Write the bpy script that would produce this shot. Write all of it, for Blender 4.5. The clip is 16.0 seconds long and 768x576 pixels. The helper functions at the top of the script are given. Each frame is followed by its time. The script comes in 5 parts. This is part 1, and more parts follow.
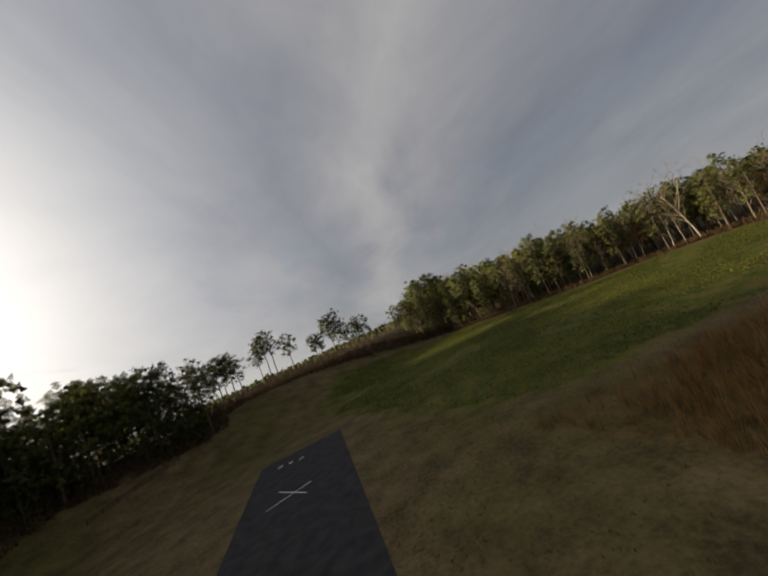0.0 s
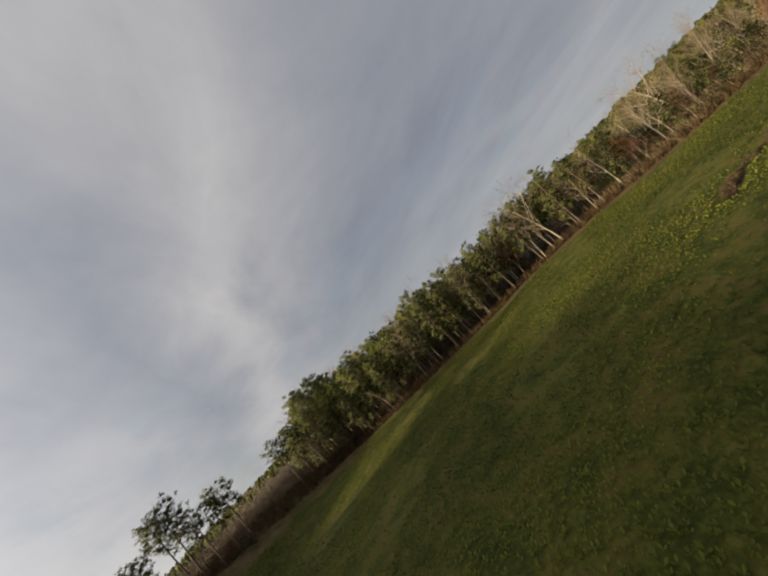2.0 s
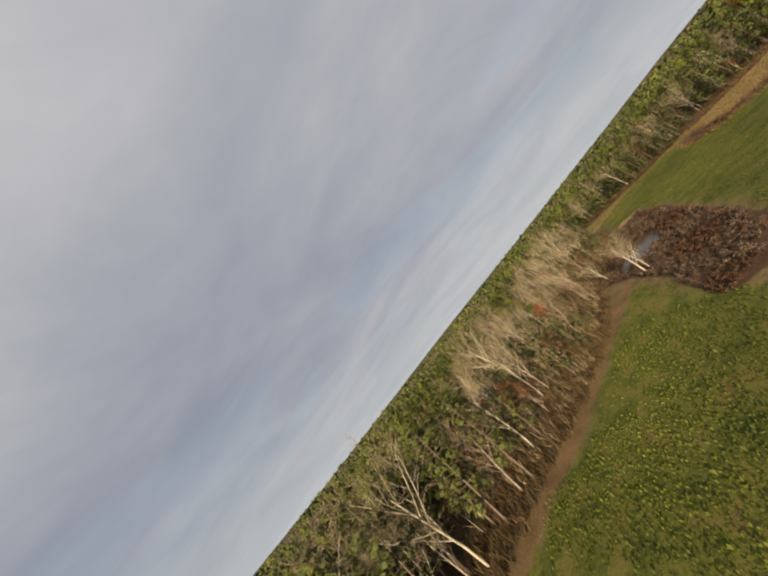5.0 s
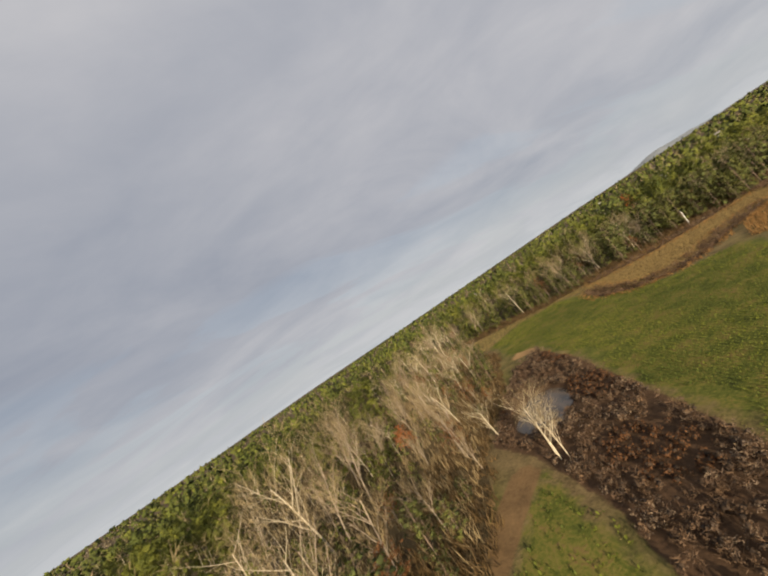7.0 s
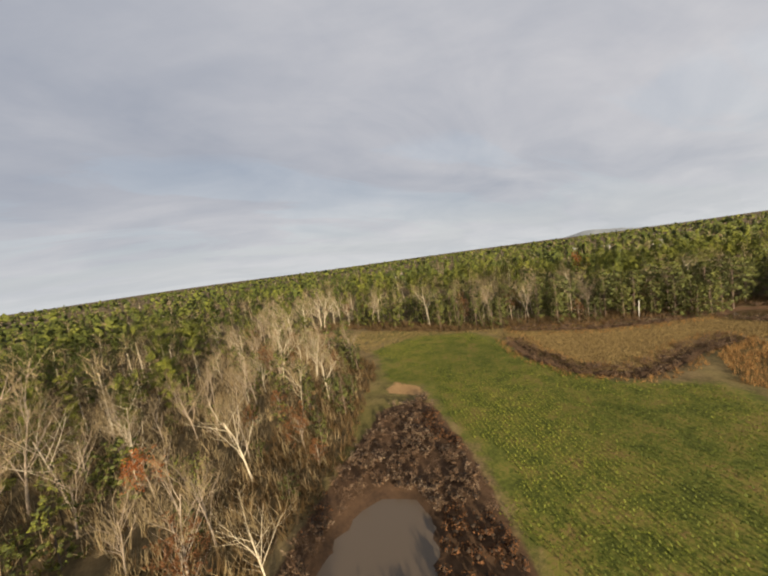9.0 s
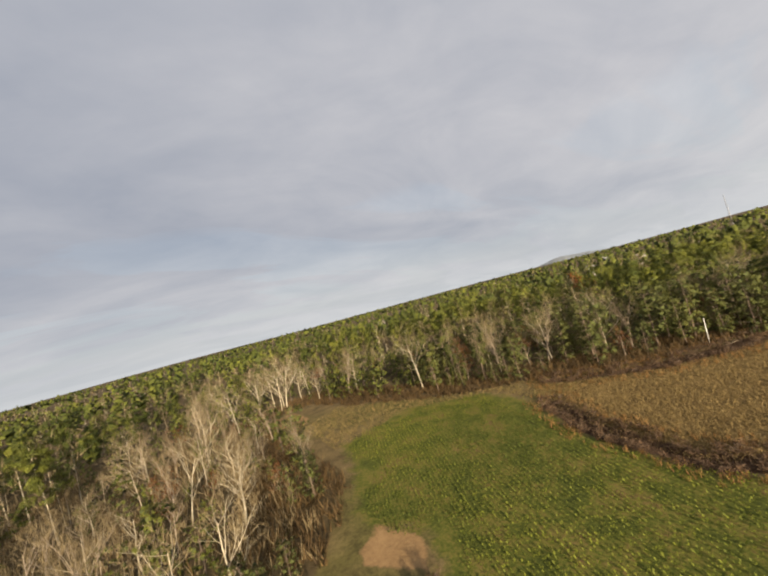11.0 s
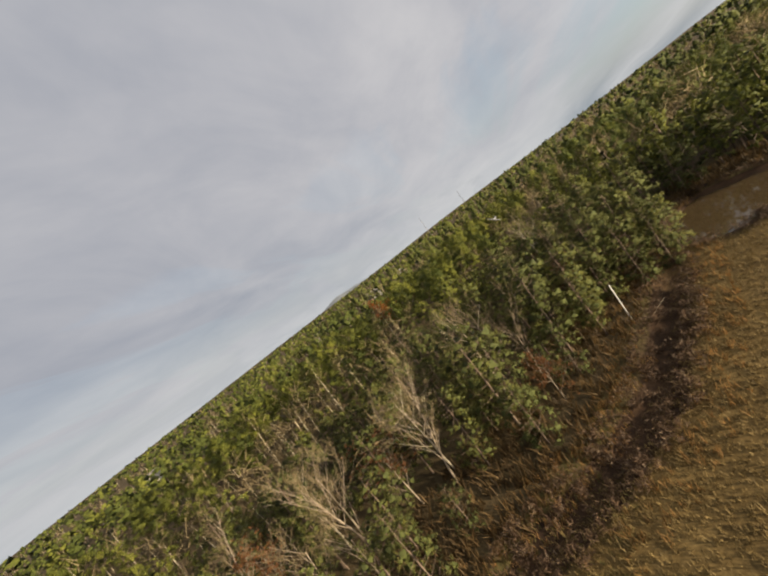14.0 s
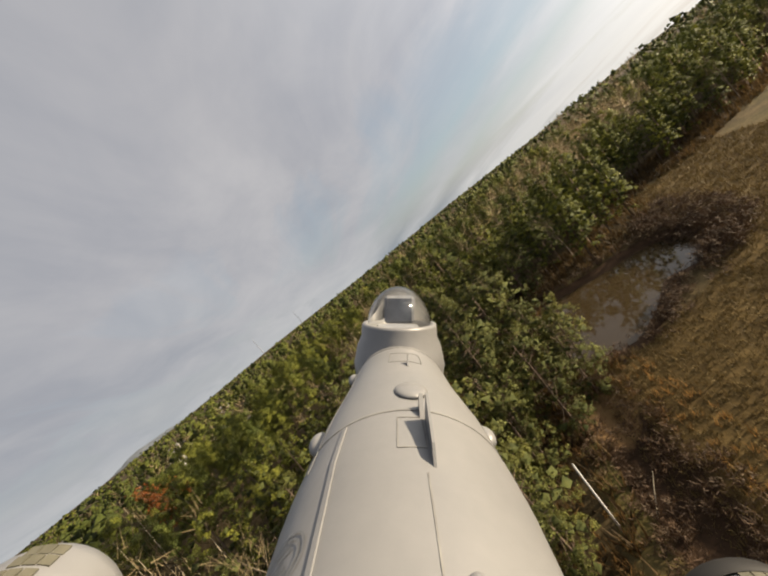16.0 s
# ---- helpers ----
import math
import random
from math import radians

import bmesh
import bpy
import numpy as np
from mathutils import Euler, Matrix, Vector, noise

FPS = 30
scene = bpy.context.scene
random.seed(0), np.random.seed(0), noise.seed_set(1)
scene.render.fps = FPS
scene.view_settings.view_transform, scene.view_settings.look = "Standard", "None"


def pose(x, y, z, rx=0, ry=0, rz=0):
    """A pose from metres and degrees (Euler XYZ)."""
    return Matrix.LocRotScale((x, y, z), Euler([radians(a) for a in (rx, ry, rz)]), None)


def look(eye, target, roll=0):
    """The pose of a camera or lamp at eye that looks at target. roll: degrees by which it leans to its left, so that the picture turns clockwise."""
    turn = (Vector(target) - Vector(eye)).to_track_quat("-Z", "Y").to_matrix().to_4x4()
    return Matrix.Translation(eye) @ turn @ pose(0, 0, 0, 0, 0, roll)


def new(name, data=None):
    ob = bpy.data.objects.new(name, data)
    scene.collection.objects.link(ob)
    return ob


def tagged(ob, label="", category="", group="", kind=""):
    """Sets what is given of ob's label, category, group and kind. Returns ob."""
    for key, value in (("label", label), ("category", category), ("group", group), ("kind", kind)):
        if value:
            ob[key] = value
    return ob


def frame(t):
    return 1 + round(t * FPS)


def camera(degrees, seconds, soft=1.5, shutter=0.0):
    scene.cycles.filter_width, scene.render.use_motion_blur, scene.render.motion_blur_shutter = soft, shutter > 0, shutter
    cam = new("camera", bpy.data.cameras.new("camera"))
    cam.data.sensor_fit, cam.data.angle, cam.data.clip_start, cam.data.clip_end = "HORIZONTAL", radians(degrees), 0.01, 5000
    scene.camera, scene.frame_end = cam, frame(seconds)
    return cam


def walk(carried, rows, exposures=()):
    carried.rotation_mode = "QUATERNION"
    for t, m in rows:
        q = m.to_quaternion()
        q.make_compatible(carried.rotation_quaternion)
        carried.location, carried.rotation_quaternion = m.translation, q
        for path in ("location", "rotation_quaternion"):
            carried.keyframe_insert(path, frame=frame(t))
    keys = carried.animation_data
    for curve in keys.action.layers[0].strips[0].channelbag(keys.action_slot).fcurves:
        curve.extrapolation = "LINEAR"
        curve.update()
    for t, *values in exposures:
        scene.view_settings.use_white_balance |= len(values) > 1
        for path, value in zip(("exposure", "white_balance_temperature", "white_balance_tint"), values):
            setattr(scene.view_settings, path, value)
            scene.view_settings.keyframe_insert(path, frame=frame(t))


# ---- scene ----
# The flight: seconds, place, heading (degrees clockwise from +y), climb and bank to the right.
FLIGHT = (
    (0, 0.00, -0.00, 16.74, 2.43, 5.99, 24.09),
    (0.5, 4.03, 11.08, 16.64, 7.08, 6.80, 29.88),
    (1, 6.71, 21.15, 16.54, 14.90, 8.09, 32.83),
    (1.5, 8.04, 28.73, 17.01, 21.37, 8.39, 40.36),
    (2, 9.29, 36.73, 17.79, 29.59, 7.38, 46.09),
    (2.5, 13.01, 43.99, 18.74, 37.28, 6.73, 44.30),
    (3, 19.07, 53.03, 20.20, 50.03, 6.24, 39.37),
    (3.2, 21.78, 56.77, 20.82, 54.47, 6.89, 41.14),
    (3.7, 29.00, 66.13, 22.71, 65.43, 9.35, 46.03),
    (4.2, 36.80, 74.22, 24.87, 75.85, 11.95, 50.22),
    (4.7, 45.21, 79.71, 26.97, 85.04, 13.16, 52.15),
    (5, 50.56, 81.18, 27.94, 89.65, 12.79, 51.83),
    (5.3, 56.09, 81.24, 28.60, 93.59, 11.62, 50.47),
    (5.5, 59.87, 80.41, 28.78, 95.82, 10.38, 48.99),
    (6, 69.74, 75.57, 28.45, 101.19, 9.20, 43.54),
    (6.5, 79.36, 69.73, 28.60, 106.89, 9.20, 36.15),
    (7, 87.46, 64.88, 29.14, 109.22, 7.41, 34.36),
    (7.5, 95.91, 59.60, 29.65, 112.27, 3.97, 32.24),
    (8, 105.08, 53.21, 30.42, 114.86, -0.81, 23.14),
    (8.5, 113.11, 47.15, 30.66, 116.79, -4.47, 14.43),
    (9, 119.86, 41.40, 29.77, 118.98, -4.91, 7.74),
    (9.5, 125.90, 36.35, 28.57, 120.82, -2.81, 1.88),
    (9.7, 128.34, 34.36, 28.17, 121.30, -2.12, 1.85),
    (10.2, 134.77, 29.58, 27.76, 122.07, -0.03, 3.91),
    (10.7, 141.21, 24.71, 27.74, 122.77, 2.10, 9.70),
    (11.3, 148.53, 18.28, 27.75, 124.85, 3.70, 21.17),
    (11.8, 154.58, 11.92, 27.88, 129.05, 3.22, 33.61),
    (12, 157.12, 9.10, 28.07, 131.35, 2.59, 38.94),
    (12.5, 164.07, 1.32, 29.09, 137.16, -1.68, 38.44),
    (13, 170.53, -7.41, 29.84, 143.35, -4.75, 34.36),
    (13.5, 175.34, -17.30, 29.77, 152.25, -4.88, 36.29),
    (14, 178.71, -26.92, 28.47, 160.08, -3.56, 37.83),
    (14.5, 180.91, -36.37, 26.72, 171.01, -1.98, 36.72),
    (15, 180.94, -43.72, 26.32, 179.62, -1.61, 37.80),
    (15.5, 179.85, -51.88, 25.61, 187.98, -2.15, 38.32),
    (16, 177.52, -58.46, 25.63, 194.63, -4.53, 38.91),
)


def attitude(x, y, z, heading, climb, bank):
    a, e = radians(heading), radians(climb)
    way = Vector((math.sin(a) * math.cos(e), math.cos(a) * math.cos(e), math.sin(e)))
    return look((x, y, z), Vector((x, y, z)) + way, -bank)


cam = camera(100, 16.0, soft=2.2)
walk(cam, [(row[0], attitude(*row[1:])) for row in FLIGHT],
     exposures=((0.0, 0.74), (1.0, 0.72), (2.0, 1.07), (3.2, 1.36), (5.5, 1.36), (9.0, 1.62), (12.5, 1.57), (16.0, 1.26)))

# ---- sky, sun ----
SUN_AZ, SUN_EL = -77.0, 14.4
world = bpy.data.worlds.new("sky")
scene.world = world
world.use_nodes = True
wn, wl = world.node_tree.nodes, world.node_tree.links
wn.clear()


def add_node(nodes, kind, **props):
    n = nodes.new(kind)
    for key, value in props.items():
        if key == "ins":
            for k, v in value.items():
                n.inputs[k].default_value = v
        elif key == "blend":
            n.blend_type = value
        elif key == "data":
            n.data_type = value
        elif key == "op":
            n.operation = value
        elif key == "attr":
            n.attribute_name = value
    return n


def math_node(nodes, links, op, a, b=None, clamp=False):
    n = nodes.new("ShaderNodeMath")
    n.operation = op
    n.use_clamp = clamp
    for i, v in enumerate((a, b)):
        if v is None:
            continue
        if isinstance(v, (int, float)):
            n.inputs[i].default_value = v
        else:
            links.new(v, n.inputs[i])
    return n.outputs[0]


def ramp(nodes, links, value, stops):
    n = nodes.new("ShaderNodeValToRGB")
    while len(n.color_ramp.elements) < len(stops):
        n.color_ramp.elements.new(0.5)
    for el, (pos, col) in zip(n.color_ramp.elements, stops):
        el.position = pos
        el.color = (*col, 1) if len(col) == 3 else col
    links.new(value, n.inputs[0])
    return n.outputs[0]


def mix_col(nodes, links, fac, a, b, blend="MIX"):
    n = nodes.new("ShaderNodeMixRGB")
    n.blend_type = blend
    for i, v in enumerate((fac, a, b)):
        if isinstance(v, (int, float)):
            n.inputs[i].default_value = v
        elif isinstance(v, tuple):
            n.inputs[i].default_value = (*v, 1)
        else:
            links.new(v, n.inputs[i])
    return n.outputs[0]


def build_sky():
    sky = wn.new("ShaderNodeTexSky")
    sky.sky_type, sky.sun_disc = "NISHITA", False
    sky.sun_elevation, sky.sun_rotation = radians(SUN_EL), radians(SUN_AZ)
    sky.air_density, sky.dust_density = 1.2, 2.5
    geo = wn.new("ShaderNodeTexCoord")
    sep = wn.new("ShaderNodeSeparateXYZ")
    wl.new(geo.outputs["Generated"], sep.inputs[0])
    # a cloud deck seen in perspective: the direction meets a flat layer overhead
    up = math_node(wn, wl, "MAXIMUM", sep.outputs[2], 0.0)
    den = math_node(wn, wl, "ADD", up, 0.20)
    cx = math_node(wn, wl, "DIVIDE", sep.outputs[0], den)
    cy = math_node(wn, wl, "DIVIDE", sep.outputs[1], den)
    comb = wn.new("ShaderNodeCombineXYZ")
    wl.new(cx, comb.inputs[0])
    wl.new(cy, comb.inputs[1])
    # the cloud lies in long bands that run north and south, bent a little by the wind
    deck = comb.outputs[0]

    def cloud(scale, detail, rough, stretch, shift, distort=0.4):
        m = wn.new("ShaderNodeMapping")
        m.inputs["Location"].default_value = (shift, shift * 0.7, 0)
        m.inputs["Scale"].default_value = (stretch[0], stretch[1], 1)
        wl.new(deck, m.inputs[0])
        n = wn.new("ShaderNodeTexNoise")
        n.inputs["Scale"].default_value, n.inputs["Detail"].default_value = scale, detail
        n.inputs["Roughness"].default_value, n.inputs["Distortion"].default_value = rough, distort
        wl.new(m.outputs[0], n.inputs["Vector"])
        return n.outputs[0]

    wind = math_node(wn, wl, "SUBTRACT", cloud(0.8, 3, 0.5, (1, 0.8), 4.2), 0.5)
    wisp = math_node(wn, wl, "SUBTRACT", cloud(3.0, 5, 0.6, (1, 0.55), 9.1, 0.8), 0.5)
    xw = math_node(wn, wl, "ADD", cx, math_node(wn, wl, "ADD", math_node(wn, wl, "MULTIPLY", wind, 0.75), math_node(wn, wl, "MULTIPLY", wisp, 0.40)))
    lane = math_node(wn, wl, "MULTIPLY", math_node(wn, wl, "ADD", xw, 3.0), 1 / 6, True)

    def profile(stops):
        return ramp(wn, wl, lane, [((x + 3.0) / 6.0, (v,) * 3) for x, v in stops])

    north = profile(((-2.4, 0.62), (-1.0, 0.56), (-0.55, 0.46), (-0.22, 0.34), (0.05, 0.55), (0.28, 0.76), (0.52, 0.56), (0.95, 0.33), (1.7, 0.36), (2.6, 0.44)))
    south = profile(((-2.6, 0.56), (-1.7, 0.46), (-1.0, 0.58), (-0.4, 0.57), (0.0, 0.62), (0.6, 0.53), (1.5, 0.48), (2.1, 0.38), (2.8, 0.52)))
    side = ramp(wn, wl, math_node(wn, wl, "MULTIPLY", math_node(wn, wl, "ADD", cy, 1.0), 0.5, True), ((0.2, (0, 0, 0)), (0.85, (1, 1, 1))))
    band_tone = mix_col(wn, wl, side, south, north)
    streak = cloud(1.5, 5, 0.55, (1.0, 0.62), 1.3, 0.7)
    puff = cloud(2.6, 6, 0.6, (1.0, 0.7), 6.4, 0.6)
    tone = math_node(wn, wl, "ADD", math_node(wn, wl, "MULTIPLY", band_tone, 0.9), math_node(wn, wl, "MULTIPLY", math_node(wn, wl, "SUBTRACT", streak, 0.5), 0.42))
    tone = math_node(wn, wl, "ADD", tone, math_node(wn, wl, "MULTIPLY", math_node(wn, wl, "SUBTRACT", puff, 0.42), 0.16), True)
    shade = ramp(wn, wl, tone, ((0.26, (0.285, 0.312, 0.375)), (0.44, (0.400, 0.412, 0.455)), (0.58, (0.515, 0.512, 0.535)), (0.74, (0.640, 0.625, 0.630))))
    gap = cloud(1.25, 6, 0.58, (1.1, 0.36), 8.4, 0.8)
    cover = math_node(wn, wl, "ADD", math_node(wn, wl, "MULTIPLY", gap, 0.72), math_node(wn, wl, "MULTIPLY", tone, 0.28))
    mask = ramp(wn, wl, cover, ((0.38, (0.60,) * 3), (0.50, (1, 1, 1))))
    # brightness of the thin cloud grows towards the sun
    a, e = radians(SUN_AZ), radians(SUN_EL)
    dot = wn.new("ShaderNodeVectorMath")
    dot.operation = "DOT_PRODUCT"
    wl.new(geo.outputs["Generated"], dot.inputs[0])
    dot.inputs[1].default_value = (math.sin(a) * math.cos(e), math.cos(a) * math.cos(e), math.sin(e))
    near = math_node(wn, wl, "MAXIMUM", dot.outputs["Value"], 0.0)
    halo = math_node(wn, wl, "POWER", near, 2.3)
    core = math_node(wn, wl, "POWER", near, 10.0)
    glow = mix_col(wn, wl, 1.0, mix_col(wn, wl, halo, (0, 0, 0), (0.70, 0.70, 0.71)), mix_col(wn, wl, core, (0, 0, 0), (3.4, 3.0, 2.4)), "ADD")
    lit = mix_col(wn, wl, 1.0, shade, mix_col(wn, wl, 1.0, glow, mix_col(wn, wl, 0.6, (1, 1, 1), mask), "MULTIPLY"), "ADD")
    # pale band low over the land, creamier towards the sun
    low = math_node(wn, wl, "POWER", math_node(wn, wl, "SUBTRACT", 1.0, up, True), 9.0)
    cream = mix_col(wn, wl, 1.0, (0.62, 0.635, 0.63), mix_col(wn, wl, math_node(wn, wl, "POWER", near, 1.5), (0, 0, 0), (0.75, 0.64, 0.45)), "ADD")
    lit = mix_col(wn, wl, math_node(wn, wl, "MULTIPLY", low, 0.62), lit, cream)
    # the deck is closed overhead and over the eastern half; gaps show lower down in the south-west
    mask = math_node(wn, wl, "MULTIPLY", mask, mix_col(wn, wl, side, profile(((-2.9, 0.9), (-2.35, 0.30), (-2.05, 0.75), (-1.75, 0.22), (-1.35, 0.85), (-0.9, 1.0))), (1, 1, 1)))
    mask = math_node(wn, wl, "MAXIMUM", mask, profile(((-1.6, 0.0), (-0.3, 0.45), (0.4, 0.86))))
    mask = math_node(wn, wl, "ADD", mask, ramp(wn, wl, up, ((0.30, (0, 0, 0)), (0.55, (1, 1, 1)))), True)
    blue = mix_col(wn, wl, 1.0, sky.outputs[0], (0.085, 0.085, 0.085), "MULTIPLY")
    blue = mix_col(wn, wl, 1.0, blue, (0.21, 0.265, 0.325), "ADD")
    total = mix_col(wn, wl, mask, blue, lit)
    bg = wn.new("ShaderNodeBackground")
    wl.new(total, bg.inputs[0])
    bg.inputs[1].default_value = 0.375
    out = wn.new("ShaderNodeOutputWorld")
    wl.new(bg.outputs[0], out.inputs[0])


build_sky()
sun = new("sun", bpy.data.lights.new("sun", "SUN"))
sun.data.energy, sun.data.angle, sun.data.color = 5.0, radians(2.2), (1.0, 0.81, 0.57)
a_, e_ = radians(SUN_AZ), radians(SUN_EL)
sun.matrix_world = look((0, 0, 60), Vector((0, 0, 60)) - Vector((math.sin(a_) * math.cos(e_), math.cos(a_) * math.cos(e_), math.sin(e_))))


# ---- materials ----
def material(name, rough=0.8, metal=0.0):
    m = bpy.data.materials.new(name)
    m.use_nodes = True
    b = m.node_tree.nodes["Principled BSDF"]
    b.inputs["Roughness"].default_value = rough
    b.inputs["Metallic"].default_value = metal
    b.inputs["Specular IOR Level"].default_value = 0.25
    return m, m.node_tree.nodes, m.node_tree.links, b


def noise_fac(nodes, links, scale, detail=4, rough=0.55, coords="Object"):
    tc = nodes.new("ShaderNodeTexCoord")
    n = nodes.new("ShaderNodeTexNoise")
    n.inputs["Scale"].default_value, n.inputs["Detail"].default_value, n.inputs["Roughness"].default_value = scale, detail, rough
    links.new(tc.outputs[coords], n.inputs["Vector"])
    return n.outputs[0]


def bump(nodes, links, b, height, strength=0.3, distance=0.02):
    n = nodes.new("ShaderNodeBump")
    n.inputs["Strength"].default_value, n.inputs["Distance"].default_value = strength, distance
    links.new(height, n.inputs["Height"])
    links.new(n.outputs[0], b.inputs["Normal"])


def plain(name, dark, light, scale, rough=0.8, metal=0.0, grain=None, strength=0.3):
    m, nd, lk, b = material(name, rough, metal)
    f = noise_fac(nd, lk, scale)
    lk.new(ramp(nd, lk, f, ((0.3, dark), (0.7, light))), b.inputs["Base Color"])
    if grain:
        bump(nd, lk, b, noise_fac(nd, lk, grain, 3), strength)
    return m


def foliage(name, dark, light, per_object=0.5, through_light=0.48, clumps=0.0, open_part=0.0):
    """Leaves and needles: colour varies from clump to clump and from tree to tree, with some light passing through.
    clumps: how strongly noise darkens the colour between tufts and lightens it on them; open_part: how much of the
    spray is gaps between needles."""
    m, nd, lk, b = material(name, 0.7)
    at = add_node(nd, "ShaderNodeAttribute", attr="tint")
    info = nd.new("ShaderNodeObjectInfo")
    f = math_node(nd, lk, "ADD", math_node(nd, lk, "MULTIPLY", at.outputs["Fac"], 1 - per_object), math_node(nd, lk, "MULTIPLY", info.outputs["Random"], per_object))
    col = ramp(nd, lk, f, ((0.1, dark), (0.9, light)))
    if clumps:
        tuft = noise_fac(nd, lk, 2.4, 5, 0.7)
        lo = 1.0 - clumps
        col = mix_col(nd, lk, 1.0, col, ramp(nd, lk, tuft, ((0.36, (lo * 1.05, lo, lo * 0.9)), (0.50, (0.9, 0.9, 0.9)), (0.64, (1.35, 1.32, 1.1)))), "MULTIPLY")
        bump(nd, lk, b, tuft, 0.8, 0.3)
    lk.new(col, b.inputs["Base Color"])
    if through_light:
        tr = nd.new("ShaderNodeBsdfTranslucent")
        lk.new(col, tr.inputs[0])
        mx = nd.new("ShaderNodeMixShader")
        mx.inputs[0].default_value = through_light
        lk.new(b.outputs[0], mx.inputs[1])
        lk.new(tr.outputs[0], mx.inputs[2])
        lk.new(mx.outputs[0], nd["Material Output"].inputs[0])
    if open_part:
        needle = noise_fac(nd, lk, 6.5, 3, 0.75)
        solid = ramp(nd, lk, needle, ((open_part, (0, 0, 0)), (open_part + 0.03, (1, 1, 1))))
        gap, cut = nd.new("ShaderNodeBsdfTransparent"), nd.new("ShaderNodeMixShader")
        lk.new(solid, cut.inputs[0])
        lk.new(gap.outputs[0], cut.inputs[1])
        lk.new(mx.outputs[0], cut.inputs[2])
        lk.new(cut.outputs[0], nd["Material Output"].inputs[0])
    return m


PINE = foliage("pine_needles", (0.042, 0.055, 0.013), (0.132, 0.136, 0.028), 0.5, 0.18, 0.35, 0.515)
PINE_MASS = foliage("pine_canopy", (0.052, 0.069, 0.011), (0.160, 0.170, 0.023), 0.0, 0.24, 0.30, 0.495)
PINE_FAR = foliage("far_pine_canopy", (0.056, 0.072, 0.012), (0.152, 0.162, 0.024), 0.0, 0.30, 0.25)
# shade inside the crowns, put into a dark base colour
INNER = plain("painted_crown_shade", (0.024, 0.031, 0.008), (0.058, 0.065, 0.016), 1.5, 0.95)
# brown counterpart: dark colour painted as shade within the bushes
INNER_BROWN = plain("painted_twig_shade", (0.012, 0.008, 0.005), (0.035, 0.022, 0.013), 1.5, 0.95)
RUSSET = foliage("russet_leaves", (0.078, 0.035, 0.014), (0.187, 0.086, 0.031))
ORANGE = foliage("orange_leaves", (0.187, 0.058, 0.016), (0.281, 0.101, 0.023))
TWIG = foliage("twig_haze", (0.084, 0.062, 0.030), (0.208, 0.163, 0.088), 0.4, 0.12)
UNDER = foliage("dry_undergrowth", (0.036, 0.023, 0.010), (0.112, 0.072, 0.028), 0.0, 0.4)
CROP = foliage("crop_leaves", (0.051, 0.067, 0.008), (0.138, 0.152, 0.016), 0.0, 0.4)
REED = foliage("dry_reeds", (0.115, 0.062, 0.020), (0.275, 0.160, 0.056), 0.0, 0.45)
TANGRASS = foliage("tan_grass", (0.078, 0.054, 0.019), (0.205, 0.148, 0.056), 0.0, 0.12)
WEED = foliage("brown_weeds", (0.028, 0.018, 0.011), (0.100, 0.060, 0.032), 0.0, 0.15)
SEED = foliage("seed_heads", (0.090, 0.062, 0.042), (0.215, 0.160, 0.112), 0.0, 0.2, 0.4, 0.45)
GRASS = foliage("field_grass", (0.058, 0.058, 0.017), (0.156, 0.129, 0.043), 0.0, 0.45)
BARK = plain("pine_bark", (0.057, 0.041, 0.031), (0.139, 0.102, 0.074), 3.0, 0.9, 0, 14, 0.6)
PALE_BARK = plain("pale_bark", (0.20, 0.172, 0.118), (0.40, 0.352, 0.262), 2.0, 0.85, 0, 12, 0.4)
GREY_BARK = plain("grey_bark", (0.123, 0.098, 0.074), (0.271, 0.221, 0.164), 2.5, 0.9, 0, 12, 0.4)


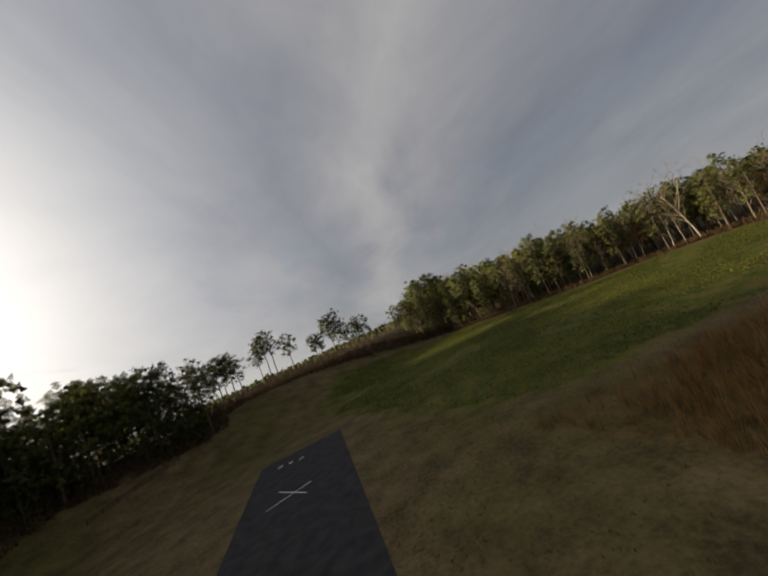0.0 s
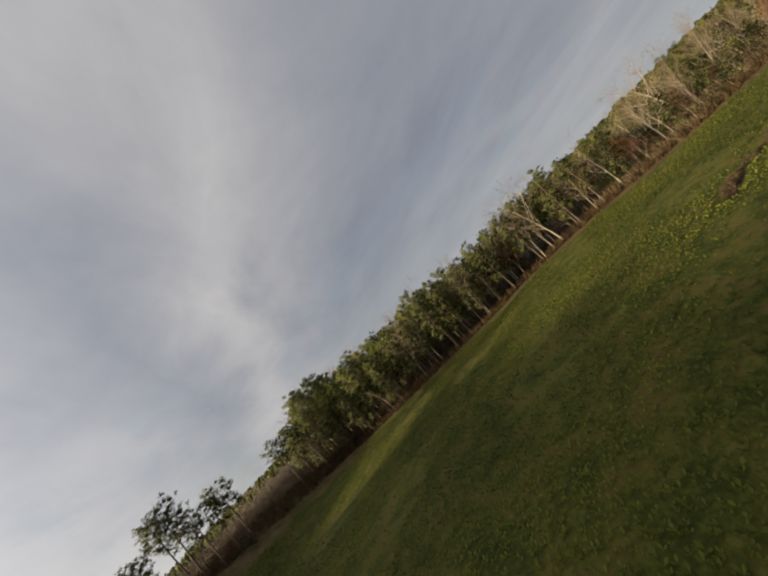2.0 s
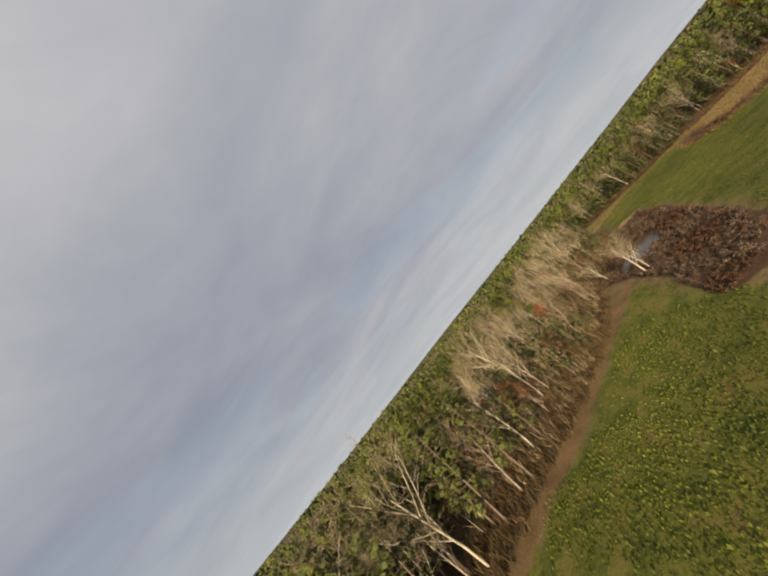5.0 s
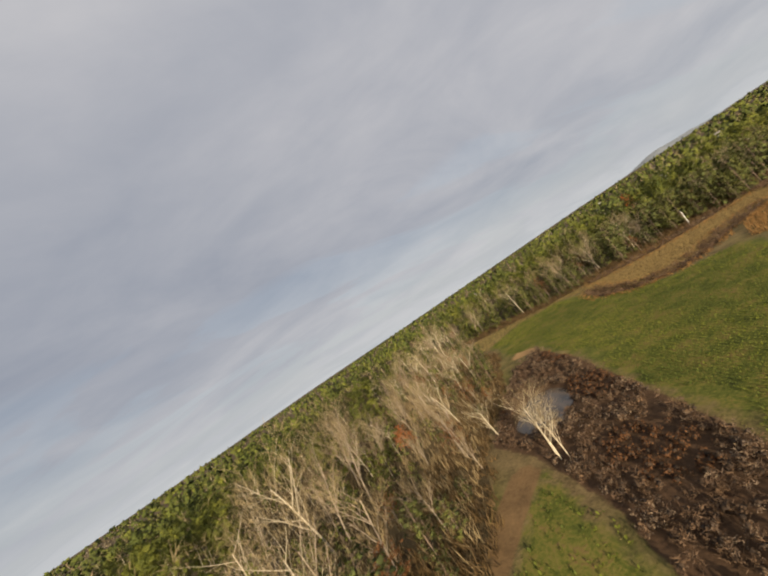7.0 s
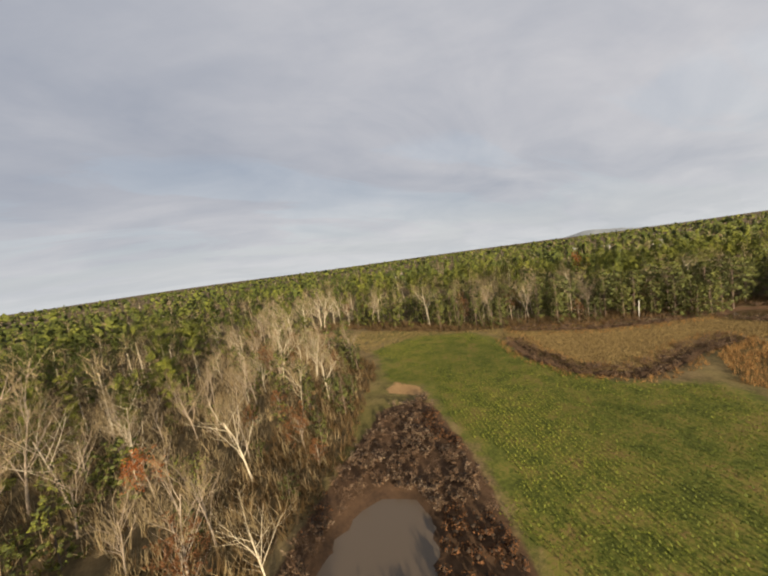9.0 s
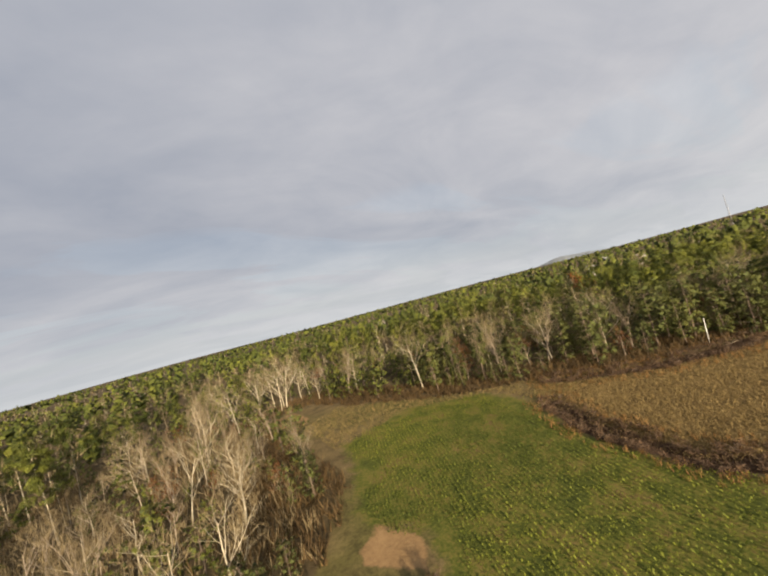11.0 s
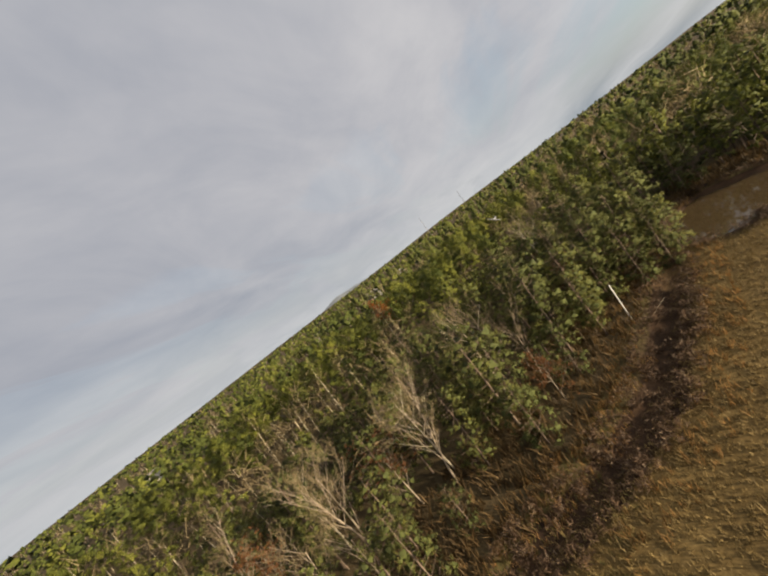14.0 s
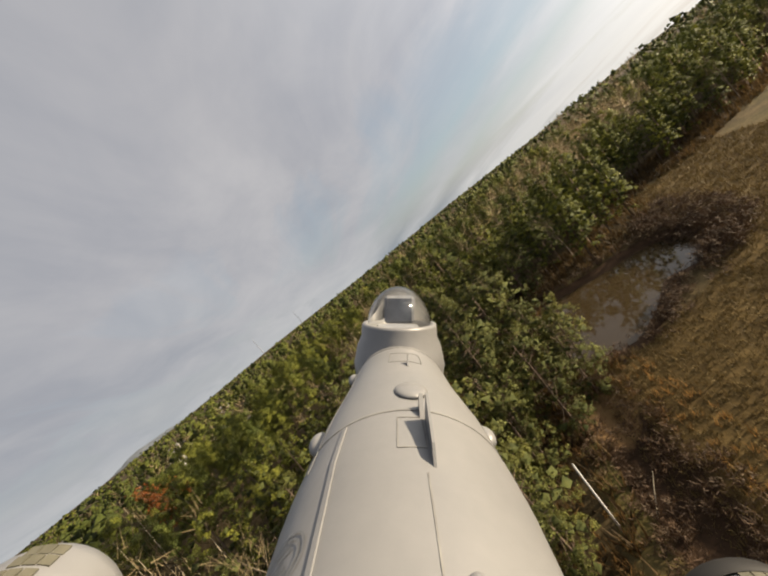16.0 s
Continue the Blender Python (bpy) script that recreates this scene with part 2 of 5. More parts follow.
def ground_material():
    m, nd, lk, b = material("ground_cover", 0.95)
    b.inputs["Specular IOR Level"].default_value = 0.1
    big, mid = noise_fac(nd, lk, 0.03, 4), noise_fac(nd, lk, 0.22, 5, 0.6)
    fine = noise_fac(nd, lk, 2.2, 5, 0.65)
    wob = math_node(nd, lk, "SUBTRACT", noise_fac(nd, lk, 0.35, 5, 0.65), 0.5)

    def zone(attr, edge=2.5, soft=0.12):
        """A soft-edged, ragged mask from the stored distance to the zone's border."""
        at = add_node(nd, "ShaderNodeAttribute", attr=attr)
        v = math_node(nd, lk, "ADD", math_node(nd, lk, "MULTIPLY", at.outputs["Fac"], 0.25), math_node(nd, lk, "MULTIPLY", wob, edge * 0.5))
        return math_node(nd, lk, "ADD", math_node(nd, lk, "MULTIPLY", v, 1 / soft), 0.5, True)

    mixed = math_node(nd, lk, "ADD", math_node(nd, lk, "MULTIPLY", mid, 0.55), math_node(nd, lk, "MULTIPLY", fine, 0.45))
    dry = ramp(nd, lk, mixed, ((0.36, (0.044, 0.034, 0.016)), (0.5, (0.092, 0.068, 0.032)), (0.64, (0.145, 0.108, 0.052))))
    olive = ramp(nd, lk, mixed, ((0.36, (0.038, 0.035, 0.012)), (0.64, (0.108, 0.092, 0.030))))
    col = mix_col(nd, lk, ramp(nd, lk, big, ((0.45, (0, 0, 0)), (0.6, (1, 1, 1)))), dry, olive)

    def over(col, attr, stops, edge=2.5, soft=0.12):
        return mix_col(nd, lk, zone(attr, edge, soft), col, ramp(nd, lk, mixed, stops))

    col = over(col, "crop", ((0.38, (0.031, 0.038, 0.008)), (0.47, (0.054, 0.063, 0.011)), (0.55, (0.092, 0.085, 0.019)), (0.63, (0.105, 0.072, 0.027))), 4.0, 0.5)
    col = over(col, "tan", ((0.34, (0.046, 0.031, 0.012)), (0.5, (0.092, 0.063, 0.024)), (0.66, (0.150, 0.104, 0.041))), 1.5)
    col = over(col, "reed", ((0.36, (0.036, 0.027, 0.011)), (0.50, (0.078, 0.055, 0.020)), (0.64, (0.130, 0.085, 0.030))), 5.0, 0.6)
    col = over(col, "track", ((0.32, (0.060, 0.038, 0.018)), (0.68, (0.142, 0.090, 0.042))), 0.7)
    col = over(col, "brush", ((0.32, (0.027, 0.017, 0.010)), (0.68, (0.074, 0.044, 0.025))), 1.2)
    col = over(col, "ditch", ((0.32, (0.017, 0.011, 0.007)), (0.68, (0.055, 0.033, 0.019))), 0.5)
    col = over(col, "clay", ((0.32, (0.125, 0.078, 0.036)), (0.68, (0.235, 0.150, 0.072))), 1.5)
    col = over(col, "forest", ((0.32, (0.032, 0.025, 0.013)), (0.68, (0.090, 0.066, 0.033))), 1.5)
    lk.new(col, b.inputs["Base Color"])
    bump(nd, lk, b, fine, 0.6, 0.12)
    return m


GROUND = ground_material()


# ---- geometry helpers ----
rng = np.random.default_rng(7)


def mesh_from(name, verts, faces, mats, tint=None, slots=None, smooth=False, normals=None):
    """A mesh from arrays: faces all of one size; tint per vertex; slots per face."""
    verts, faces = np.asarray(verts, np.float32), np.asarray(faces, np.int32)
    me = bpy.data.meshes.new(name)
    n, k = faces.shape
    me.vertices.add(len(verts))
    me.vertices.foreach_set("co", verts.ravel())
    me.loops.add(n * k)
    me.loops.foreach_set("vertex_index", faces.ravel())
    me.polygons.add(n)
    me.polygons.foreach_set("loop_start", np.arange(0, n * k, k, dtype=np.int32))
    for mat in mats:
        me.materials.append(mat)
    if slots is not None:
        me.polygons.foreach_set("material_index", np.asarray(slots, np.int32))
    me.polygons.foreach_set("use_smooth", np.full(n, smooth))
    if tint is not None:
        at = me.attributes.new("tint", "FLOAT", "POINT")
        at.data.foreach_set("value", np.asarray(tint, np.float32))
    me.update(calc_edges=True)
    if normals is not None:
        me.polygons.foreach_set("use_smooth", np.full(n, True))
        me.normals_split_custom_set_from_vertices(np.asarray(normals, np.float64).tolist())
    return me


def part(name, bm, mat, parent, label="", smooth=False):
    """Links a bmesh as one mesh object under a thing or a part."""
    me = bpy.data.meshes.new(name)
    bm.to_mesh(me)
    bm.free()
    me.materials.append(mat)
    if smooth:
        me.polygons.foreach_set("use_smooth", np.full(len(me.polygons), True))
    ob = new(name, me)
    ob.parent = parent
    if label:
        tagged(ob, label)
    return ob


def inside(poly, x, y):
    """Whether points lie in a polygon."""
    hit = np.zeros(np.shape(x), bool)
    for (x0, y0), (x1, y1) in zip(poly, poly[1:] + poly[:1]):
        if y0 != y1:
            hit ^= ((y0 > y) != (y1 > y)) & (x < (x1 - x0) * (y - y0) / (y1 - y0) + x0)
    return hit


def along(line, x, y):
    """Distance of points to a polyline."""
    best = np.full(np.shape(x), 1e9)
    for (x0, y0), (x1, y1) in zip(line, line[1:]):
        dx, dy = x1 - x0, y1 - y0
        u = np.clip(((x - x0) * dx + (y - y0) * dy) / (dx * dx + dy * dy), 0, 1)
        best = np.minimum(best, np.hypot(x - x0 - u * dx, y - y0 - u * dy))
    return best


def signed(poly, x, y):
    """Distance to the border of a polygon, positive inside."""
    d = along(poly + poly[:1], x, y)
    return np.where(inside(poly, x, y), d, -d)


# ---- the plan ----
OPEN = [(25, 165), (50, 140), (75, 122), (92, 114), (105, 102), (113, 88), (119, 74), (128, 60), (142, 50), (155, 42), (162, 33), (169, 26),
        (191, 10), (203, 3), (228, 4), (265, 4), (268, -14), (240, -21), (216, -33), (207, -41), (199, -49), (196, -51), (187, -58), (179, -66), (172, -76), (165, -85),
        (160, -98), (155, -107), (141, -111), (128, -104), (118, -104), (103, -115), (89, -109), (64, -106), (20, -112), (-60, -112), (-90, -72),
        (-92, 0), (-92, 50), (-84, 78), (-72, 89), (-62, 99), (-60, 106), (-64, 116), (-60, 128), (-42, 142), (-20, 152), (5, 160)]
CROP_A = [(-30, 102), (-6, 66), (6, 50), (22, 42), (48, 44), (70, 45), (100, 51), (113, 50), (136, 44), (131, 51), (124, 61), (110, 80), (106, 91), (94, 107), (78, 115), (52, 133), (30, 155), (2, 152), (-26, 138)]
CROP_B = [(180, 2), (190, 6), (203, 0), (216, -4), (218, -24), (206, -38), (195, -39), (186, -34), (175, -28.5), (160, -25), (150, -27), (140, -36), (125, -25), (105, 8), (98, 36), (125, 25), (155, 10)]
CROP_C = [(85, -85), (112, -84), (110, -108), (92, -104)]
TAN = [(197, -48), (186, -36), (175, -31), (160, -28), (152, -33), (150, -45), (146, -66), (138, -78), (138, -84), (151, -86), (157, -92), (164, -80), (172, -66), (181, -57), (190, -51)]
TAN_S = [(84, -107), (103, -113), (118, -103), (126, -95), (138, -85), (145, -70), (120, -66), (92, -84)]
REEDS_W = [(10, 37), (41, 40), (70, 41), (93, 38), (90, 10), (40, 5), (18, 20)]
REEDS_E = [(138, -37), (145, -52), (144, -68), (125, -62), (115, -36)]
BRUSH = [(174, 5), (155, 11), (125, 26), (108, 35), (101, 47), (104, 52), (113, 49), (122, 45), (139, 42), (150, 43), (160, 33), (168, 24), (176, 14)]
POOL = [(153, 22.5), (147.5, 24), (143.5, 27.5), (141.5, 32), (143.5, 36), (147, 37.5), (151, 36.5), (155, 31), (156, 26)]
POND = [(143, -109), (135, -103), (128, -99), (126, -95), (129, -90), (134, -88), (138, -91), (144, -89), (150, -88), (154, -92), (153, -101)]
TRACK = [(137, 46), (133, 53), (126, 64), (113, 82), (109, 92), (98, 107)]
DITCH_N = [(186, -38), (175, -31), (160, -27.5), (152, -32), (150, -42), (150, -52), (147, -66)]
DITCH_E = [(192, -50), (184, -54.5), (175, -61.5), (167.5, -73), (160, -87)]
DITCH_W = [(98, 45.5), (88, 49), (79, 52.5), (71, 55.5), (64, 55.5)]
CLAY = [(187, 5), (179, 2), (176, 5), (183, 10)]
CLAY_E = [(236, 1), (262, 1), (264, -7), (248, -7)]
CLAY_SE = [(163, -80), (158, -84), (160, -91), (165, -86)]


def height(x, y):
    """The lie of the land: level fields, a wooded rise to the north-west, an added western ridge, shallow ditches and
    pond basins.
    """
    d = -0.75 * x + 0.65 * (y - 60)
    u = np.clip((d - 44) / 50, 0, 1)
    z = 12.0 * u * u * (3 - 2 * u) * np.clip((190 - d) / 75, 0, 1)
    # unseen western ridge, added to lengthen the shade its wood casts eastward
    w = np.clip((-86 - x) / 14, 0, 1) * np.clip((98 - y) / 20, 0, 1) * np.clip((y + 70) / 30, 0, 1)
    z = z + 12.0 * w * w * (3 - 2 * w)
    z = z + 0.25 * np.sin(x * 0.071 + 1.3) * np.sin(y * 0.083)
    for line, wide, deep in ((DITCH_N, 3.2, 1.1), (DITCH_E, 3.0, 0.9), (DITCH_W, 2.6, 0.9)):
        z = z - deep * np.clip(1 - along(line, x, y) / wide, 0, 1)
    z = z - 1.6 * np.clip((signed(POND, x, y) + 1.5) / 3.0, 0, 1) - 1.0 * np.clip((signed(POOL, x, y) + 1.0) / 2.0, 0, 1)
    return z


def build_ground():
    x0, x1, y0, y1, step = -160.0, 290.0, -140.0, 210.0, 2.1
    xs = np.concatenate([[-4600, -2600, -1300, -700, -400, -260, -200], np.arange(x0, x1, step), [330, 400, 520, 800, 1400, 2700, 4600]])
    ys = np.concatenate([[-4600, -2600, -1300, -700, -400, -260, -190], np.arange(y0, y1, step), [260, 340, 460, 800, 1400, 2700, 4600]])
    gx, gy = np.meshgrid(xs, ys)
    gx, gy = gx.ravel(), gy.ravel()
    far = np.clip((np.hypot(gx - 60, gy) - 600) / 3500, 0, 1)
    gz = height(gx, gy) + 14 * far * np.sin(gx * 0.0017 + 0.6) * np.cos(gy * 0.0013)
    nx, ny = len(xs), len(ys)
    i = (np.arange(ny - 1)[:, None] * nx + np.arange(nx - 1)[None, :]).ravel()
    me = mesh_from("ground", np.column_stack([gx, gy, gz]), np.column_stack([i, i + 1, i + nx + 1, i + nx]), [GROUND], smooth=True)
    clipd = lambda v: np.clip(v, -6, 6)
    zones = {"forest": -signed(OPEN, gx, gy), "crop": np.maximum.reduce([signed(CROP_A, gx, gy), signed(CROP_B, gx, gy), signed(CROP_C, gx, gy)]),
             "tan": np.maximum(signed(TAN, gx, gy), signed(TAN_S, gx, gy)), "reed": np.maximum(signed(REEDS_W, gx, gy), signed(REEDS_E, gx, gy)),
             "brush": np.maximum(signed(BRUSH, gx, gy), signed(POND, gx, gy) + 2.5), "track": 2.6 - along(TRACK, gx, gy),
             "ditch": np.maximum.reduce([2.0 - along(DITCH_N, gx, gy), 2.4 - along(DITCH_E, gx, gy), 0.9 - along(DITCH_W, gx, gy), signed(POND, gx, gy) + 1, signed(POOL, gx, gy) + 1]),
             "clay": np.maximum.reduce([signed(CLAY, gx, gy), signed(CLAY_SE, gx, gy), signed(CLAY_E, gx, gy)])}
    for key, value in zones.items():
        at = me.attributes.new(key, "FLOAT", "POINT")
        at.data.foreach_set("value", clipd(value).astype(np.float32))
    return tagged(new("ground", me), "farmland ground with crops, dry grass and leaf litter", "ground", kind="structure")


build_ground()


def rounded(poly, times=2):
    """A polygon with its corners cut."""
    for _ in range(times):
        out = []
        for (x0, y0), (x1, y1) in zip(poly, poly[1:] + poly[:1]):
            out += [(0.75 * x0 + 0.25 * x1, 0.75 * y0 + 0.25 * y1), (0.25 * x0 + 0.75 * x1, 0.25 * y0 + 0.75 * y1)]
        poly = out
    return poly


def water_sheet(name, poly, z, mat, label):
    poly = rounded(poly)
    bm = bmesh.new()
    cx, cy = np.mean(poly, 0)
    top = [bm.verts.new((cx + (x - cx) * 1.12, cy + (y - cy) * 1.12, z)) for x, y in poly]
    bm.faces.new(top)
    bmesh.ops.triangulate(bm, faces=bm.faces[:])
    me = bpy.data.meshes.new(name)
    bm.to_mesh(me)
    bm.free()
    me.materials.append(mat)
    return tagged(new(name, me), label, "water", kind="structure")


def water_material(name, col, rough):
    m, nd, lk, b = material(name, rough)
    b.inputs["Base Color"].default_value = (*col, 1)
    b.inputs["Specular IOR Level"].default_value = 0.4
    bump(nd, lk, b, noise_fac(nd, lk, 1.2, 4), 0.06, 0.05)
    return m


water_sheet("pond_water", POND, -0.55, water_material("pond_surface", (0.045, 0.032, 0.016), 0.04), "still brown pond water reflecting the sky")
water_sheet("pool_water", POOL, -0.55, water_material("pool_surface", (0.060, 0.046, 0.032), 0.22), "muddy grey-brown pool among the brush")


# ---- trees ----
def tubes(paths, sides):
    """Tapered tubes: each path is (points, radii)."""
    vs, fs, base = [], [], 0
    ang = np.arange(sides) * 2 * np.pi / sides
    for pts, rad in paths:
        pts, n = np.asarray(pts, float), len(pts)
        dirs = np.gradient(pts, axis=0)
        dirs /= np.linalg.norm(dirs, axis=1)[:, None] + 1e-9
        ref = np.where(np.abs(dirs[:, 2:3]) > 0.9, np.array([[1.0, 0, 0]]), np.array([[0, 0, 1.0]]))
        u = np.cross(dirs, ref)
        u /= np.linalg.norm(u, axis=1)[:, None] + 1e-9
        w = np.cross(dirs, u)
        ring = pts[:, None] + np.asarray(rad)[:, None, None] * (np.cos(ang)[None, :, None] * u[:, None] + np.sin(ang)[None, :, None] * w[:, None])
        vs.append(ring.reshape(-1, 3))
        for k in range(n - 1):
            for s in range(sides):
                t = (s + 1) % sides
                fs.append((base + k * sides + s, base + k * sides + t, base + (k + 1) * sides + t, base + (k + 1) * sides + s))
        base += n * sides
    return np.concatenate(vs), np.array(fs)


def shards(centres, count, size, wide, r, lift=0.3):
    """Tufts of small pointed leaves round the centres: triangles, with one tint a tuft."""
    n = len(centres) * count
    c = np.repeat(np.asarray(centres), count, axis=0)
    d = r.normal(size=(n, 3))
    d[:, 2] = np.abs(d[:, 2]) * 0.7 + lift * r.random(n)
    d /= np.linalg.norm(d, axis=1)[:, None]
    side = np.cross(d, r.normal(size=(n, 3)))
    side /= np.linalg.norm(side, axis=1)[:, None] + 1e-9
    ln = size * r.uniform(0.6, 1.25, n)[:, None]
    a = c + d * ln * 0.15 + r.normal(size=(n, 3)) * size * 0.25
    v = np.stack([a - side * wide * 0.5, a + side * wide * 0.5, a + d * ln], axis=1).reshape(-1, 3)
    tint = np.repeat(np.clip(r.normal(0.5, 0.16, len(centres)), 0, 1), count * 3)
    tint = np.clip(tint + np.repeat(r.normal(0, 0.06, n), 3), 0, 1)
    return v, np.arange(n * 3).reshape(-1, 3), tint


def dome(u, low):
    """The outline of a pine's crown: width at the height u, from its foot at low to its round top."""
    w = (u - low) / (1.0 - low)
    return np.sqrt(np.clip(1 - (np.abs(w - 0.36) / np.where(w < 0.36, 0.52, 0.70)) ** 2, 0.03, 1))


SPIKY = np.array([(1, 0, 0), (-0.5, 0.87, 0), (-0.5, -0.87, 0), (0, 0, 0.9), (0, 0, -0.75)])
SPIKY_FACES = np.array([(0, 1, 3), (1, 2, 3), (2, 0, 3), (1, 0, 4), (2, 1, 4), (0, 2, 4)])


def spiky(centres, sizes, r, uneven):
    """Small uneven bodies, each turned its own way: corners (n, 5, 3) as seen from their middles."""
    n = len(centres)
    q = r.normal(size=(n, 3, 3))
    e0 = q[:, 0] / (np.linalg.norm(q[:, 0], axis=1)[:, None] + 1e-9)
    e1 = np.cross(e0, q[:, 1])
    e1 /= np.linalg.norm(e1, axis=1)[:, None] + 1e-9
    turn = np.stack([e0, e1, np.cross(e0, e1)], 1)
    far = np.clip(1 + r.normal(0, uneven, (n, 5, 1)), 0.35, 2.2)
    return np.einsum("kj,njl->nkl", SPIKY, turn) * far * np.asarray(sizes)[:, None, None]


def boughs(centres, axis, radii, tints, per, leaf, r, core=0.48, flat=0.66, upward=0.25):
    """Boughs: each a cushion of spiky tufts round a middle coloured darker for inner shade, lit as a body of its own.
    leaf: a tuft's size in the bough's.
    Gives vertices, triangles, tints, which triangles are the middle, and normals."""
    n, m = len(centres), len(centres) * per
    out = centres - axis
    out[:, 2] = 0.25 * np.abs(out[:, :2]).sum(1)
    out /= np.linalg.norm(out, axis=1)[:, None] + 1e-9
    d = r.normal(size=(m, 3))
    d /= np.linalg.norm(d, axis=1)[:, None] + 1e-9
    rad = np.repeat(radii, per)
    c = np.repeat(centres, per, axis=0) + d * rad[:, None] * (1, 1, flat) * r.uniform(0.55, 1.05, m)[:, None]
    tv = spiky(c, rad * leaf * r.uniform(0.6, 1.15, m), r, 0.38)
    tn = 0.30 * tv / (np.linalg.norm(tv, axis=-1, keepdims=True) + 1e-9) + (0.40 * d + 0.85 * np.repeat(out, per, axis=0) + (0, 0, upward))[:, None]
    tt = np.clip(np.repeat(tints, per) + r.normal(0, 0.12, m), 0, 1)
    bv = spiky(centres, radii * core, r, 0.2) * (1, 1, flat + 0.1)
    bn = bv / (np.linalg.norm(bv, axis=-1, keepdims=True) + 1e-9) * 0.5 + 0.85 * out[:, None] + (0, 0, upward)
    v = np.concatenate([tv + c[:, None], bv + centres[:, None]]).reshape(-1, 3)
    faces = (SPIKY_FACES[None] + (np.arange(m + n) * 5)[:, None, None]).reshape(-1, 3)
    nrm = np.concatenate([tn, bn]).reshape(-1, 3)
    nrm /= np.linalg.norm(nrm, axis=1)[:, None] + 1e-9
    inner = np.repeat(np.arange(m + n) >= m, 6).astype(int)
    # middles get a lower tint, inner shade painted as colour
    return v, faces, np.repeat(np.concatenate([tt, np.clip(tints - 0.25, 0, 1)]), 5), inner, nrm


def pine_arrays(i, h, low=0.5, pads=24, per=9, reach=0.19, pad=0.066, leaf=0.33, limb_sides=3):
    """A pine: stem with limbs (quads) and a crown of boughs (triangles); low: where the crown begins."""
    r = np.random.default_rng(100 + i)
    lean = r.normal(0, 0.015, 2) * h
    zs = np.array([-0.02, 0.12, 0.3, 0.5, 0.7, 0.88, 1.0])
    bend = r.normal(0, 0.008 * h, (7, 2)) * zs[:, None]
    stem = np.column_stack([zs * lean[0] + bend[:, 0], zs * lean[1] + bend[:, 1], zs * h])
    rad = 0.0105 * h * np.array([1.25, 1.0, 0.9, 0.75, 0.55, 0.3, 0.08])
    stem_v, stem_f = tubes([(stem, rad)], 6 if limb_sides else 4)
    u = low + (0.97 - low) * (np.arange(pads) + r.random(pads)) / pads
    a = np.arange(pads) * 2.4 + r.normal(0, 0.6, pads)
    away = reach * h * dome(u, low) * r.uniform(0.40, 1.15, pads)
    foot = np.column_stack([np.interp(u, zs, stem[:, 0]), np.interp(u, zs, stem[:, 1]), (u - 0.03) * h])
    tip = foot + np.column_stack([np.cos(a) * away, np.sin(a) * away, 0.22 * away + r.normal(0, 0.012 * h, pads)])
    radii = pad * h * r.uniform(0.65, 1.3, pads) * np.where(u > 0.9, 0.75, 1.0)
    if limb_sides:
        lv, lf = tubes([([p, p * 0.5 + q * 0.5 - (0, 0, 0.012 * h), q], [0.003 * h, 0.002 * h, 0.0008 * h]) for p, q in zip(foot, tip)], limb_sides)
        stem_f = np.concatenate([stem_f, lf + len(stem_v)])
        stem_v = np.concatenate([stem_v, lv])
    return stem_v, stem_f, boughs(tip, foot, radii, np.clip(r.normal(0.5, 0.13, pads), 0, 1), per, leaf, r)


def pine_meshes(i, h, **kw):
    sv, sf, (v, f, t, inner, nrm) = pine_arrays(i, h, **kw)
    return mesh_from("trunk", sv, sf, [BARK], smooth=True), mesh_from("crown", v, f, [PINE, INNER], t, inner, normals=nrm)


def grow(r, start, way, length, radius, depth, out, spread=0.75, rise=0.35, twist=0.16):
    """A bare limb and, along it, the limbs that leave it."""
    n = 5 if depth >= 2 else 3
    pts, d = [np.array(start, float)], np.array(way, float)
    for k in range(n - 1):
        d = d + r.normal(0, twist, 3) + (0, 0, 0.10 * rise)
        d /= np.linalg.norm(d)
        pts.append(pts[-1] + d * length / (n - 1))
    rad = np.linspace(radius, radius * (0.35 if depth else 0.25), n)
    out[depth].append((pts, rad))
    if depth == 0:
        return
    kids = {3: r.integers(7, 10), 2: r.integers(5, 7), 1: r.integers(3, 5)}[depth]
    for k in range(kids):
        u = (0.28 if depth == 3 else 0.2) + (0.78 if depth < 3 else 0.7) * (k + r.random()) / kids
        u = min(u, 0.99) * (n - 1)
        j = int(u)
        p = pts[j] * (1 - (u - j)) + pts[min(j + 1, n - 1)] * (u - j)
        axis = pts[min(j + 1, n - 1)] - pts[j]
        axis /= np.linalg.norm(axis)
        q = np.cross(axis, r.normal(size=3))
        q /= np.linalg.norm(q) + 1e-9
        w = axis * r.uniform(0.5, 0.95) + q * spread * r.uniform(0.7, 1.2) + np.array([0, 0, rise * 0.5])
        w /= np.linalg.norm(w)
        grow(r, p, w, length * (r.uniform(0.42, 0.66) if depth == 3 else r.uniform(0.34, 0.6)) * (1.15 - 0.35 * u / n), rad[j] * r.uniform(0.4, 0.62), depth - 1, out, spread, rise, twist * 1.2)


